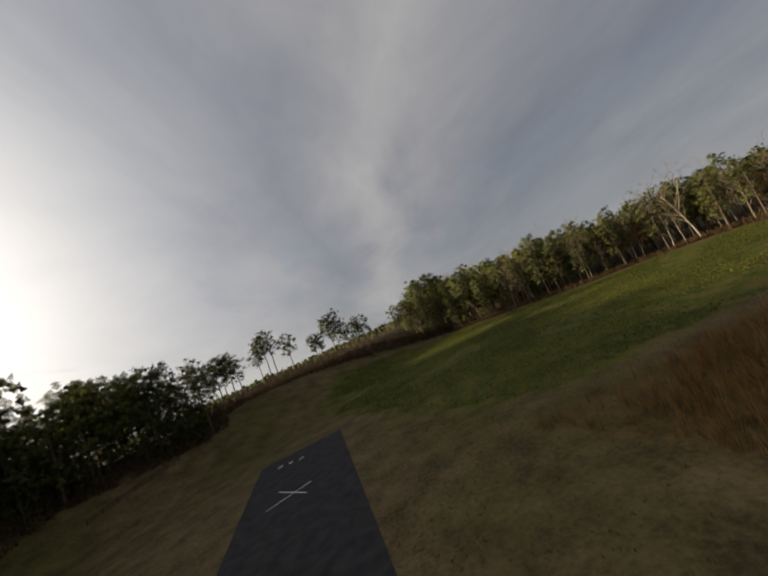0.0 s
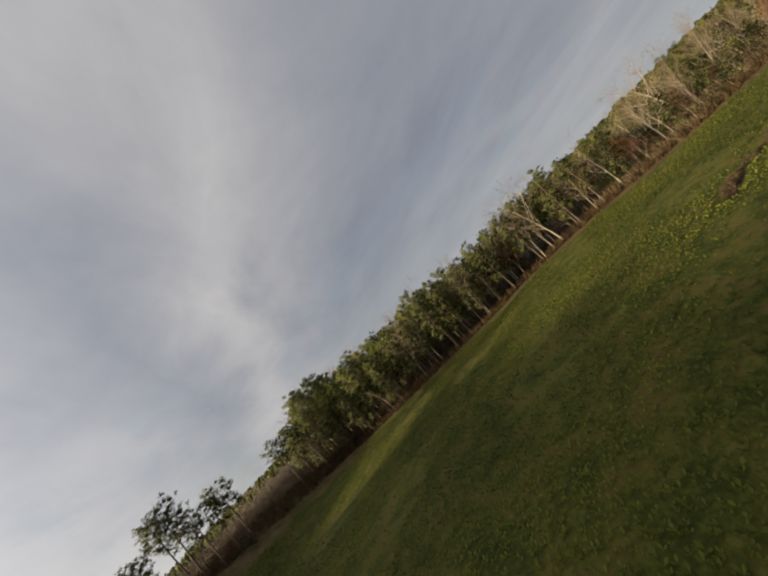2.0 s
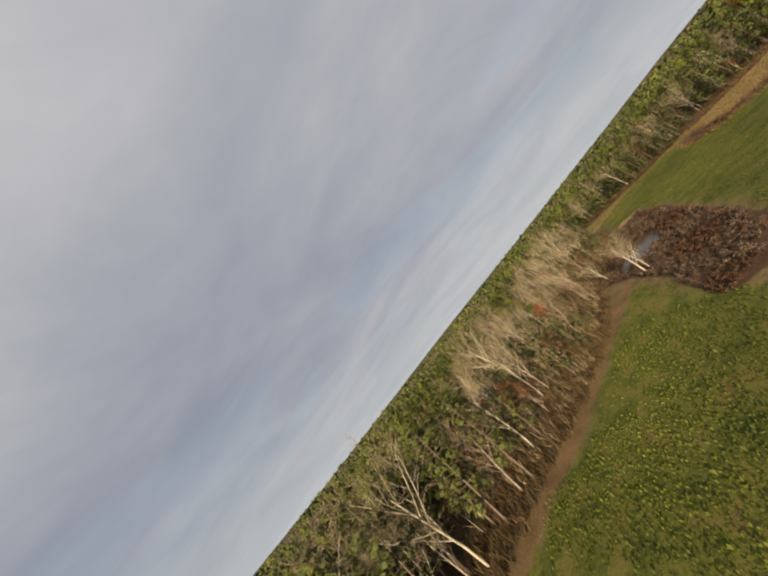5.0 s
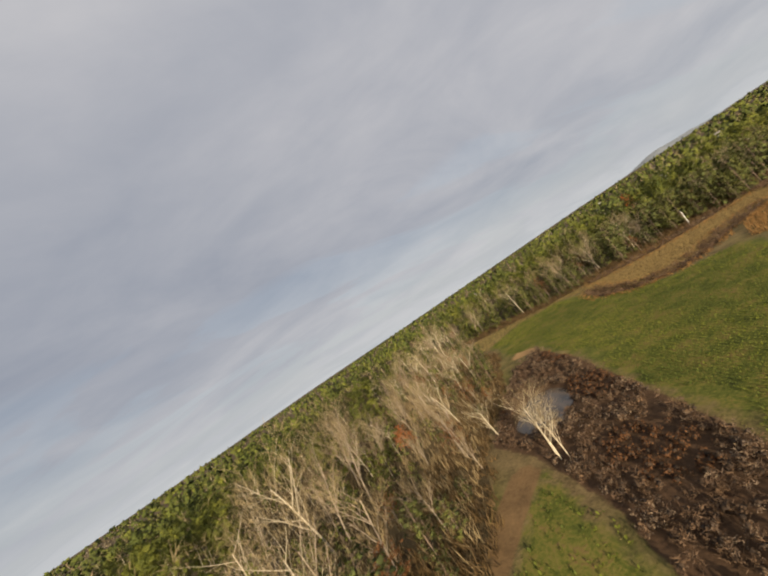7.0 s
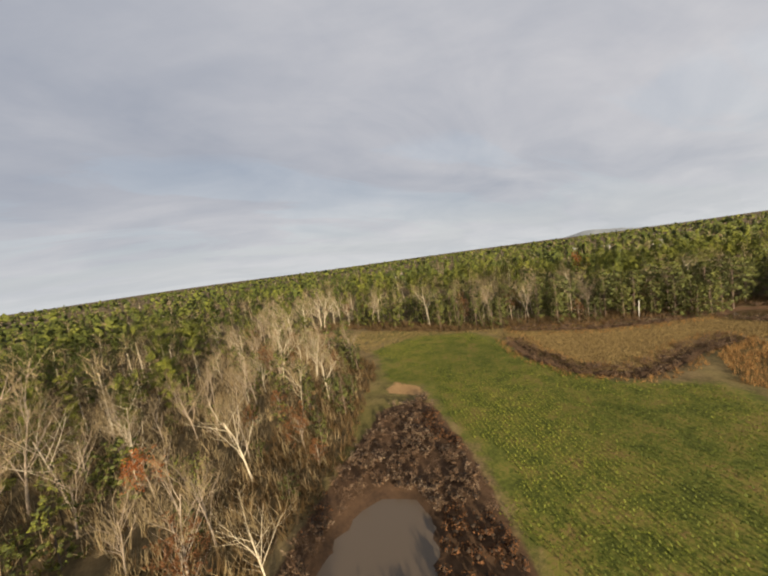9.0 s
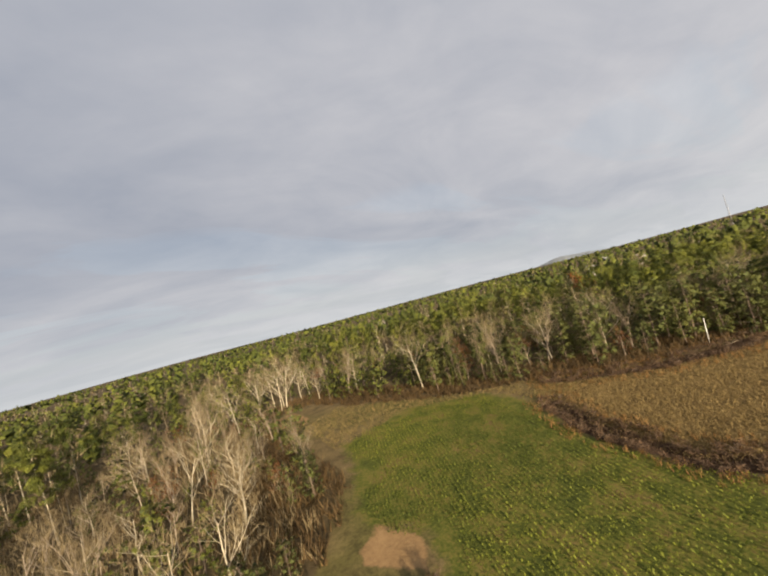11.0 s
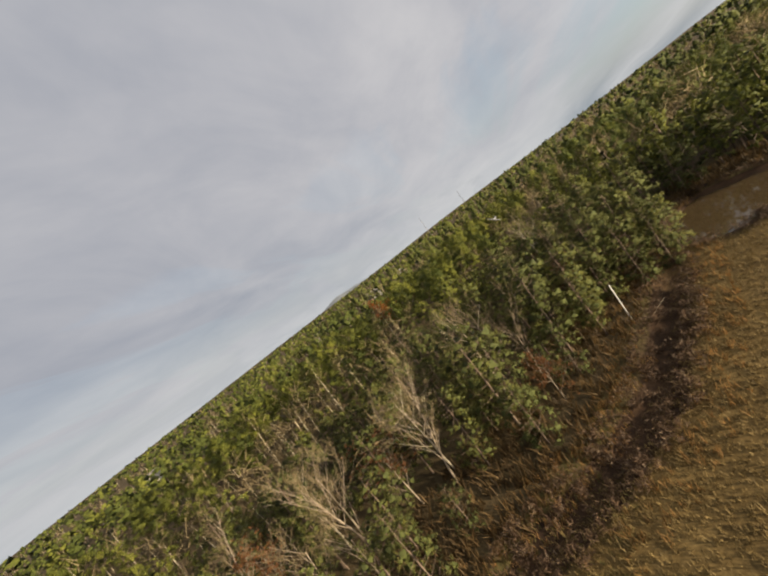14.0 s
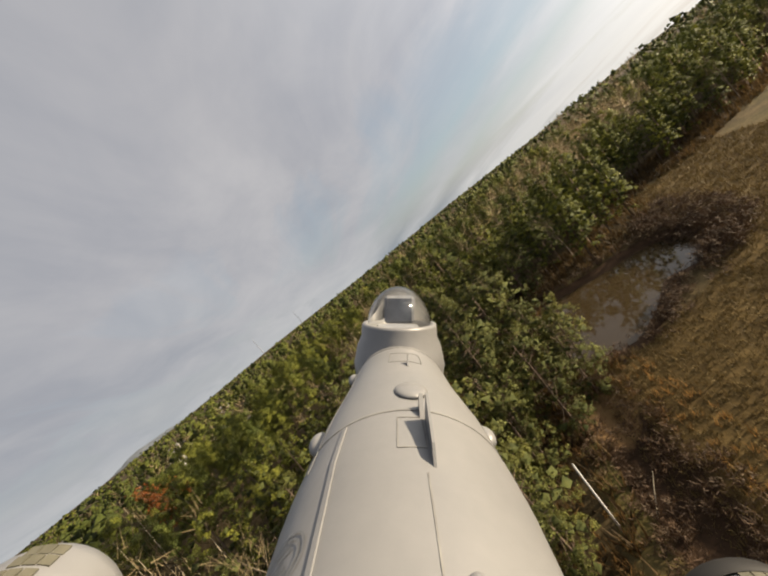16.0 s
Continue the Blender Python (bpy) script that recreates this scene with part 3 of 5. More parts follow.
def bare_meshes(i, h, bark, leaves=None, leaf_count=0, spread=0.8):
    r = np.random.default_rng(300 + i)
    out = {3: [], 2: [], 1: [], 0: []}
    grow(r, (0, 0, -0.3), (r.normal(0, 0.05), r.normal(0, 0.05), 1), h * 0.86, 0.0128 * h, 3, out, spread, 0.45, 0.06)
    bits = [(3, 6), (2, 4), (1, 3)]
    vs, fs, base = [], [], 0
    for lvl, sides in bits:
        v, f = tubes(out[lvl], sides)
        vs.append(v)
        fs.append(f + base)
        base += len(v)
    trunk = mesh_from("trunk", np.concatenate(vs), np.concatenate(fs), [bark], smooth=True)
    # thin outer twigs, as slim three-sided spikes
    tips = [p for pts, _ in out[0] for p in (pts[-1],)]
    starts = [pts[0] for pts, _ in out[0]]
    s, e = np.array(starts), np.array(tips)
    extra = []
    for a, b in zip(s, e):
        for k in range(5):
            f = r.random()
            p = a * (1 - f) + b * f
            extra.append((p, p + (b - a) * 0.6 + r.normal(0, 0.32 * np.linalg.norm(b - a), 3)))
    s = np.concatenate([s, [a for a, _ in extra]])
    e = np.concatenate([e, [b for _, b in extra]])
    d = e - s
    side = np.cross(d, r.normal(size=d.shape))
    side *= 0.0013 * h / (np.linalg.norm(side, axis=1)[:, None] + 1e-9)
    v = np.stack([s - side, s + side, e], axis=1).reshape(-1, 3)
    f = np.arange(len(v)).reshape(-1, 3)
    t = np.repeat(r.random(len(d)), 3)
    mats, slots = [TWIG if leaves is None else leaves], None
    if leaves is not None and leaf_count:
        pick = e[r.integers(0, len(e), leaf_count)] + r.normal(0, 0.02 * h, (leaf_count, 3))
        v2, f2, t2 = shards(pick, 6, 0.030 * h, 0.022 * h, r, 0.0)
        v, f, t = np.concatenate([v, v2]), np.concatenate([f, f2 + len(v)]), np.concatenate([t, t2])
    crown = mesh_from("crown", v, f, mats, t)
    return trunk, crown


KINDS = {
    "tall": [pine_meshes(i, h, low=lo, pads=pd, pad=0.072, reach=0.19) for i, (h, lo, pd) in enumerate(((22, 0.50, 36), (24, 0.42, 40), (25, 0.58, 32)))],
    "pine": [pine_meshes(10 + i, h, low=lo, pads=pd, reach=rc) for i, (h, lo, pd, rc) in enumerate(((21, 0.20, 44, 0.17), (19, 0.14, 46, 0.19), (22, 0.30, 40, 0.17)))],
    "bushy": [pine_meshes(20 + i, h, low=lo, pads=pd, per=9, reach=rc, pad=0.078, leaf=0.33) for i, (h, lo, pd, rc) in enumerate(((13, 0.10, 46, 0.24), (12, 0.06, 48, 0.27), (15, 0.18, 42, 0.20), (9, 0.04, 42, 0.30), (14, 0.22, 38, 0.25)))],
    "pale": [bare_meshes(i, h, PALE_BARK, None, 0, sp) for i, (h, sp) in enumerate(((22, 0.9), (25, 0.75), (19, 1.1), (21, 1.0)))],
    "grey": [bare_meshes(10 + i, h, GREY_BARK, None, 0, sp) for i, (h, sp) in enumerate(((18, 0.7), (21, 0.6), (15, 0.8)))],
    "russet": [bare_meshes(20 + i, h, GREY_BARK, RUSSET, 170, 0.85) for i, h in enumerate((14, 11))],
    "orange": [bare_meshes(30, 12, GREY_BARK, ORANGE, 260, 0.85)],
}
TREE_TAGS = {
    "tall": ("pine_tree", "tall pine with long bare trunk and open crown", "tree", "tall pines beside the flying field"),
    "pine": ("pine_tree", "dark green pine with a full crown at the wood's edge", "tree", "pines of the wood"),
    "bushy": ("pine_tree", "young bushy pine with yellow-green needles down to the ground", "tree", "young pines by the tan field"),
    "pale": ("bare_tree", "leafless tree with pale whitish trunk and branching limbs", "tree", "pale leafless trees of the wood"),
    "grey": ("bare_tree", "slender leafless grey-brown tree with fine twigs", "tree", "grey leafless trees of the wood"),
    "russet": ("oak_tree", "small broad tree keeping dry russet-brown leaves", "tree", "russet trees of the wood"),
    "orange": ("autumn_tree", "small tree with bright orange autumn leaves", "tree", "orange trees of the wood"),
}


def lie(x, y):
    return float(height(np.array([float(x)]), np.array([float(y)]))[0])


def plant_tree(kind, x, y, scale, r):
    trunk, crown = KINDS[kind][r.integers(len(KINDS[kind]))]
    name, label, category, group = TREE_TAGS[kind]
    base = new(name)
    base.empty_display_size = 0.5
    wide = scale * r.uniform(0.92, 1.08)
    base.matrix_basis = Matrix.LocRotScale((x, y, lie(x, y) - 0.1), Euler((0, 0, r.uniform(0, 6.28))), (wide, wide, scale))
    for nm, me in (("trunk", trunk), ("crown", crown)):
        ob = new(nm, me)
        ob.parent = base
    return tagged(base, label, category, group)


def patches(x, y):
    """A slow wave over the woods that says where leafless trees prevail."""
    return 0.5 + 0.25 * np.sin(x * 0.047 + 1.0) * np.cos(y * 0.039 + 0.4) + 0.25 * np.sin(x * 0.021 - y * 0.026 + 2.0)


LEAFLESS = [(116, 84), (124, 70), (134, 56), (152, 46), (172, 28), (190, 12), (222, 10), (262, 18), (284, 56), (262, 92), (205, 104), (150, 98), (128, 100)]
# stretches of the woods that stand nearest to the flight
NEAR_WOODS = [(-10, 158), (25, 165), (75, 122), (113, 90), (142, 52), (169, 28), (205, 2)]
NEAR_PINES = [(212, -58), (190, -68), (174, -82), (162, -100)]


def scatter(step, x0, x1, y0, y1, r):
    gx, gy = np.meshgrid(np.arange(x0, x1, step), np.arange(y0, y1, step))
    gx = (gx + r.uniform(-0.42, 0.42, gx.shape) * step).ravel()
    gy = (gy + r.uniform(-0.42, 0.42, gy.shape) * step).ravel()
    return gx, gy


def band(gx, gy):
    """How deep the woods along the fields are planted tree by tree."""
    return np.where((gx > 105) & (gy > -20), 42, np.where((gx > 140) & (gy < -20), 48, np.where(gy < -90, 26, np.where((gy > 60) & (gx > 10), 24, np.where((gy > 118) & (gx > -66), 12, 16)))))


def joined_trees(name, rows, label, seed):
    """Trees past those that are counted, one mesh: simpler pines."""
    r = np.random.default_rng(seed)
    stock = []
    for i, (low, reach, pads) in enumerate(((0.32, 0.17, 26), (0.22, 0.19, 28), (0.06, 0.26, 30), (0.14, 0.23, 28), (0.22, 0.2, 24))):
        sv, sf, (v, f, t, inner, nrm) = pine_arrays(60 + i, 1.0, low=low, pads=pads, per=4, reach=reach, pad=0.084, leaf=0.44, limb_sides=0)
        tri = np.concatenate([sf[:, [0, 1, 2]], sf[:, [0, 2, 3]]])
        up = np.tile((0.7, 0.0, 0.7), (len(sv), 1))
        stock.append((np.concatenate([sv, v]), np.concatenate([tri, f + len(sv)]), np.concatenate([np.full(len(sv), 0.5), t]), np.concatenate([np.zeros(len(tri), int), 1 + inner]), np.concatenate([up, nrm])))
    vs, fs, ts, ss, ns, base = [], [], [], [], [], 0
    for x, y, h, bushy in rows:
        v, f, t, sl, nr = stock[r.integers(2, 5) if bushy else r.integers(2)]
        a = r.uniform(0, 6.283)
        c, s_ = math.cos(a), math.sin(a)
        turn = np.array([[c, s_, 0], [-s_, c, 0], [0, 0, 1]])
        vs.append(v @ turn * (h, h, h * r.uniform(0.85, 1.15)) + (x, y, lie(x, y) - 0.1))
        ns.append(nr @ turn)
        fs.append(f + base)
        ts.append(np.clip(t * 0.55 + r.uniform(0, 0.45), 0, 1))
        ss.append(sl)
        base += len(v)
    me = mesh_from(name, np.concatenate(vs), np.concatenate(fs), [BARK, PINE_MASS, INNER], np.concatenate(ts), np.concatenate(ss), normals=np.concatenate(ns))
    return tagged(new(name, me), label, "woods", kind="stuff")


def plant_woods():
    r = np.random.default_rng(11)
    gx, gy = scatter(5.2, -170, 300, -170, 240, r)
    d = -signed(OPEN, gx, gy)
    keep = (d > 0.8) & (d < band(gx, gy))
    keep &= ~((gx > 235) & (r.random(len(gx)) < 0.3))
    keep &= ~((signed(LEAFLESS, gx, gy) > -4) & (r.random(len(gx)) < 0.3))
    # the open row of tall pines on the rise
    row = (gy > 104) & (gx < 8)
    keep &= ~(row & ((r.random(len(gx)) < 0.40 - 0.28 * np.sin(gx * 0.16)) | (d > 6.5)))
    gx, gy, d = gx[keep], gy[keep], d[keep]
    leafless, pw = signed(LEAFLESS, gx, gy), patches(gx, gy)
    near = np.minimum(along(NEAR_WOODS, gx, gy), along(NEAR_PINES, gx, gy) * 0.4)
    near = np.where((gy > 96) & (gx > -80) & (gx < 10), 0, near)
    pines = []
    for x, y, dd, ll, p, nr in zip(gx, gy, d, leafless, pw, near):
        u = r.random()
        south, rise = y < -20, x < 8 and y > 60
        if ll > -4:
            kind = "pale" if u < 0.15 else "grey" if u < 0.40 else "russet" if u < 0.52 else "bushy"
            scale = (r.uniform(0.40, 0.58) if y < 66 else r.uniform(0.72, 0.92)) if kind != "bushy" else r.uniform(0.35, 0.85) * (1.0 if y < 66 else 1.2)
        elif south:
            deep, by_pond = dd > 5, x < 160 and y < -88
            kind = "bushy" if u > (0.30 if deep else 0.14) else "grey" if u < (0.16 if deep else 0.07) else "pale" if u < (0.22 if deep else 0.0) else "russet"
            scale = r.triangular(0.55, 0.9, 1.3) if kind == "bushy" else r.uniform(0.5, 0.75)
            if by_pond and u > 0.08:
                kind, scale = "pine", r.uniform(0.62, 0.82)
        elif rise or x < -50:
            kind, scale = ("tall", r.uniform(0.85, 1.12)) if y > 104 else ("pine", r.uniform(1.15, 1.4)) if u < 0.35 else ("bushy", r.uniform(1.3, 2.0))
        elif y > 60:
            bare = 0.16 if x < 78 else 0.40
            kind = "pine" if u > bare else "pale" if u < bare * 0.28 else "grey" if u < bare * 0.85 else "russet"
            scale = r.uniform(0.92, 1.15) if kind == "pine" else r.uniform(0.76, 0.92)
        else:
            bare = 0.14 + 0.6 * max(0.0, p - 0.45)
            kind = "bushy" if u > bare else "pale" if u < bare * 0.5 else "grey"
            scale = r.triangular(0.6, 0.95, 1.35) if kind == "bushy" else r.uniform(0.55, 0.75)
        if kind == "russet" and dd > 25:
            kind, scale = "bushy", 0.9
        scale *= 0.85 if dd < 4 else 1.0
        if kind in ("tall", "pine", "bushy"):
            pines.append((nr, x, y, kind, scale))
        elif dd < (42 if ll > -4 else 24):
            plant_tree(kind, x, y, scale, r)
    pines.sort(key=lambda q: q[0])
    for nr, x, y, kind, scale in pines[:190]:
        plant_tree(kind, x, y, scale, r)
    tall = {"tall": 23.5, "pine": 20.5, "bushy": 12.5}
    # young growth that closes the foot of the north-west wood
    bx, by = scatter(3.4, -110, -50, 40, 112, r)
    bd = -signed(OPEN, bx, by)
    pines += [(999, x, y, "bushy", r.uniform(0.5, 0.95)) for x, y, q in zip(bx, by, bd) if 0.5 < q < 11]
    joined_trees("edge_woods", [(x, y, tall[k] * sc, k == "bushy") for nr, x, y, k, sc in pines[190:]], "pine woods along the edges of the fields", 12)
    for x, y, k in ((133.7, 41.0, 0.5), (135.2, 40.4, 0.42), (132.6, 40.2, 0.38), (150.5, 40.5, 0.4)):
        plant_tree("pale", x, y, k, r)
    # the thick clump between the pole and the pond
    for x, y, k in ((163.5, -86.5, 1.0), (166.5, -90.0, 1.15), (161.0, -91.0, 1.2), (164.0, -95.0, 1.25), (168.5, -85.5, 0.8), (159.5, -96.5, 1.1), (157.2, -92.5, 0.95), (155.6, -96.8, 1.05), (154.2, -101.0, 1.1), (156.0, -89.6, 0.85), (158.6, -87.6, 0.85)):
        plant_tree("bushy", x, y, k, r)
    for x, y, k in ((232, -158, 1.2), (176, 52, 0.6), (224, -150, 1.0)):
        plant_tree("orange", x, y, k, r)


plant_woods()


HOUSES = ((247, -262, 20, 7, 6, 7), (290, -296, 70, 7, 6, 7.5), (340, -410, 10, 9, 7, 8.5), (318, -388, 55, 8, 7, 8.5), (285, -404, 30, 9, 7, 9),
          (222, -215, 5, 6, 5, 6.5), (398, -352, 10, 9, 7, 9), (480, -182, 30, 9, 7, 9))


def forest_mass(name, step, inner, outer, pads, per, leaf, core, twigs, seed, label, hmin, hmax, pad=0.13, twig=0.0035):
    """Woods too far off to count: pines of a few boughs, and leafless trees of stem and twigs, in one mesh."""
    r = np.random.default_rng(seed)
    cx, cy = 60.0, 0.0
    gx, gy = scatter(step, cx - outer, cx + outer, cy - outer, cy + outer, r)
    rr = np.hypot(gx - cx, gy - cy)
    d = -signed(OPEN, gx, gy)
    in_band = (d < band(gx, gy)) & (gx > -172) & (gx < 302) & (gy > -172) & (gy < 242)
    keep = (rr < outer) & (rr >= inner) & (d > 2) & ~in_band & ~((gx < 22) & (gy > 92) & (rr < 520) & ~((gx < -74) & (gy < 140)))
    for hx, hy, *_ in HOUSES:
        far = math.hypot(170 - hx, -60 - hy)
        ex, ey = (170 - hx) / far, (-60 - hy) / far
        s, side = (gx - hx) * ex + (gy - hy) * ey, np.abs((gy - hy) * ex - (gx - hx) * ey)
        keep &= ~((s > -7) & (s < 15) & (side < 5))
    gx, gy, rr = gx[keep], gy[keep], rr[keep]
    n = len(gx)
    stand = patches(gx * 0.6 + 40, gy * 0.9) * 0.5 + patches(gx, gy) * 0.5
    bare = r.random(n) < np.clip(0.27 + 3.2 * (stand - 0.50), 0.08, 0.88)
    bare |= (signed(LEAFLESS, gx, gy) > -5) & (r.random(n) < 0.55)
    h = r.triangular(hmin * 0.65, (hmin + hmax) * 0.48, hmax * 1.35, n) * np.where(bare, 0.95, 1.0) * np.where((gy > 70) & (rr < 330) & (gx < 115), 1.45, 1.0)
    z0 = height(gx, gy)
    # a stand of young, bright green pines past the corner of the eastern crop
    young = np.exp(-((gx - 255) / 70) ** 2 - ((gy - 4) / 26) ** 2)
    bare &= ~((young > 0.35) & (r.random(n) < 0.9))
    h *= 1 - 0.3 * young
    tone = np.clip(0.5 + 0.22 * np.sin(gx * 0.033 + 1.7 * np.sin(gy * 0.021)) + r.normal(0, 0.13, n) - 0.02 + 0.4 * young, 0, 1)
    # pines
    px, py, pz, ph, pt = gx[~bare], gy[~bare], z0[~bare], h[~bare], tone[~bare]
    k = len(px)
    low = r.uniform(0.2, 0.5, (k, 1))
    u = low + (0.93 - low) * (np.arange(pads)[None] + r.random((k, pads))) / pads
    away = ph[:, None] * r.uniform(0.13, 0.24, (k, 1)) * dome(u, low) * r.uniform(0.2, 1.1, (k, pads))
    a = r.uniform(0, 6.283, (k, 1)) + np.arange(pads)[None] * 2.4 + r.normal(0, 0.5, (k, pads))
    foot = np.stack([np.repeat(px[:, None], pads, 1), np.repeat(py[:, None], pads, 1), pz[:, None] + u * ph[:, None]], -1)
    tip = foot + np.stack([np.cos(a) * away, np.sin(a) * away, 0.15 * away], -1)
    radii = (ph[:, None] * pad * r.uniform(0.7, 1.35, (k, pads))).ravel()
    v, f, t, inn, nrm = boughs(tip.reshape(-1, 3), foot.reshape(-1, 3), radii, np.clip(np.repeat(pt, pads) + r.normal(0, 0.08, k * pads), 0, 1), per, leaf, r, core, upward=0.75)
    slots = np.zeros(len(inn), int)
    # leafless trees: a pale stem and a haze of twigs
    bx, by, bz, bh, bt = gx[bare], gy[bare], z0[bare], h[bare], tone[bare]
    k = len(bx)
    ang = r.uniform(0, 6.283, k)
    side = np.column_stack([np.cos(ang), np.sin(ang), np.zeros(k)]) * (0.012 * bh)[:, None]
    root = np.column_stack([bx, by, bz])
    top = root + np.column_stack([r.normal(0, 0.05, k) * bh, r.normal(0, 0.05, k) * bh, 0.95 * bh])
    sv = np.stack([root - side, root + side, top], 1).reshape(-1, 3)
    w = r.uniform(0.3, 0.95, (k, twigs))
    b0 = root[:, None] + (top - root)[:, None] * w[..., None] + r.normal(0, 0.05, (k, twigs, 3)) * bh[:, None, None]
    dirn = r.normal(0, 0.75, (k, twigs, 3)) + (0, 0, 0.8)
    dirn /= np.linalg.norm(dirn, axis=-1, keepdims=True)
    ln = bh[:, None, None] * 0.22 * r.uniform(0.5, 1.3, (k, twigs, 1))
    sd = np.cross(dirn, r.normal(size=(k, twigs, 3)))
    sd *= (twig * bh)[:, None, None] / (np.linalg.norm(sd, axis=-1, keepdims=True) + 1e-9)
    tv = np.stack([b0 - sd, b0 + sd, b0 + dirn * ln], 2).reshape(-1, 3)
    tt = np.repeat(np.clip(np.repeat(bt, twigs) + r.normal(0, 0.12, k * twigs), 0, 1), 3)
    tn = np.repeat((dirn * (1, 1, 0.4) + r.normal(0, 0.3, dirn.shape) + (0, 0, 0.2)).reshape(-1, 3), 3, axis=0)
    sn = np.repeat(np.column_stack([np.sin(ang), -np.cos(ang), np.full(k, 0.2)]), 3, axis=0)
    n0, n1, n2 = len(v), len(sv), len(tv)
    faces = np.concatenate([f, n0 + np.arange(n1).reshape(-1, 3), n0 + n1 + np.arange(n2).reshape(-1, 3)])
    slots = np.concatenate([slots, np.full(n1 // 3, 2), np.full(n2 // 3, 1)])
    nrm = np.concatenate([nrm, sn, tn])
    nrm /= np.linalg.norm(nrm, axis=1)[:, None] + 1e-9
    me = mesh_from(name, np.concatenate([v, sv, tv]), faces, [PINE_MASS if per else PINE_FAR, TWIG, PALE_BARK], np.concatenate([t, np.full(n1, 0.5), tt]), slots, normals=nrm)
    tagged(new(name, me), label, "woods", kind="stuff")


forest_mass("forest", 6.2, 0, 270, 25, 1, 0.68, 0.80, 70, 21, "mixed pine and leafless woods behind the fields", 11, 16.5, 0.077, 0.005)
forest_mass("distant_forest", 11.4, 270, 600, 17, 0, 0.5, 1.0, 44, 22, "distant mixed woods reaching to the horizon", 10, 15.5, 0.095, 0.010)
forest_mass("far_forest", 31, 600, 1900, 4, 0, 0.5, 1.0, 14, 23, "far woods on the horizon", 10, 18, 0.23, 0.03)


# ---- low growth ----
def tufts(name, xs, ys, blades, tall, wide, mats, label, seed, lean=0.35, pick=None, tint=None):
    r = np.random.default_rng(seed)
    n = len(xs)
    z = height(xs, ys)
    m = n * blades
    b = np.repeat(np.column_stack([xs, ys, z]), blades, axis=0)
    b[:, :2] += r.normal(0, wide * 1.6, (m, 2))
    d = np.column_stack([r.normal(0, lean, m), r.normal(0, lean, m), np.ones(m)])
    d /= np.linalg.norm(d, axis=1)[:, None]
    ln = np.repeat(tall * r.uniform(0.55, 1.25, n), blades) * r.uniform(0.7, 1.15, m)
    ang = r.uniform(0, 6.283, m)
    side = np.column_stack([np.cos(ang), np.sin(ang), np.zeros(m)]) * wide * 0.5
    v = np.stack([b - side, b + side, b + d * ln[:, None]], 1).reshape(-1, 3)
    base = r.random(n) if tint is None else tint
    t = np.repeat(np.clip(np.repeat(base, blades) * 0.7 + r.random(m) * 0.3, 0, 1), 3)
    slots = None if pick is None else (r.random(m) < pick).astype(int)
    me = mesh_from(name, v, np.arange(m * 3).reshape(-1, 3), mats, t, slots)
    return tagged(new(name, me), label, name.replace("_", " "), kind="stuff")


def filled(poly, density, r, margin=0.0):
    p = np.array(poly)
    (x0, y0), (x1, y1) = p.min(0), p.max(0)
    n = int((x1 - x0) * (y1 - y0) * density)
    x, y = r.uniform(x0, x1, n), r.uniform(y0, y1, n)
    ok = signed(poly, x, y) > margin
    return x[ok], y[ok]


def crop_field(name, poly, seed, along_row, between, wander, small, large, k, tone=0.0, thin=0.3):
    """Leafy plants in drilled rows."""
    r = np.random.default_rng(seed)
    a = math.atan2(8, -17)
    ux, uy = math.cos(a), math.sin(a)
    s, t = np.meshgrid(np.arange(-120, 120, along_row), np.arange(-120, 120, between))
    p = np.array(poly).mean(0)
    x = (p[0] + s * ux - t * uy).ravel() + r.normal(0, wander, s.size)
    y = (p[1] + s * uy + t * ux).ravel() + r.normal(0, wander, s.size)
    ragged = signed(poly, x, y) + 1.6 * np.sin(x * 0.31 + 2 * np.sin(y * 0.17)) + 1.2 * np.sin(y * 0.43)
    ok = (ragged > 0.8 + 1.2 * r.random(x.size)) & (along(DITCH_W, x, y) > 1.6) & (r.random(x.size) < 0.9 - thin * np.clip(np.sin(x * 0.17 + 1.3 * np.sin(y * 0.11)) + np.sin(y * 0.23 - x * 0.09 + 0.6) - 0.35, 0, 1))
    x, y = x[ok], y[ok]
    n = len(x)
    c = np.column_stack([x, y, height(x, y) + 0.1])
    cc = np.repeat(c, k, 0)
    ang = np.tile(np.arange(k) * 2 * np.pi / k, n) + np.repeat(r.uniform(0, 6.28, n), k) + r.normal(0, 0.3, n * k)
    up = r.uniform(0.25, 1.1, n * k)
    d = np.column_stack([np.cos(ang), np.sin(ang), up])
    big = np.repeat(r.uniform(small, large, n) * np.where(r.random(n) < 0.12, 1.35, 1.0), k)[:, None]
    side = np.column_stack([-np.sin(ang), np.cos(ang), np.zeros(n * k)])
    tip = cc + d * big
    mid = cc + d * big * 0.6
    v = np.stack([cc, mid + side * big * 0.36, tip, mid - side * big * 0.36], 1).reshape(-1, 3)
    slow = 0.5 + 0.25 * np.sin(x * 0.13 + 0.7 * np.sin(y * 0.09)) + 0.2 * np.sin(y * 0.21 + x * 0.05)
    t0 = np.clip(slow + tone + r.normal(0, 0.15, n), 0, 1)
    me = mesh_from(name, v, np.arange(n * k * 4).reshape(-1, 4), [CROP], np.repeat(t0, k * 4))
    return tagged(new(name, me), "green leafy crop growing in drilled rows", "crop", kind="stuff")


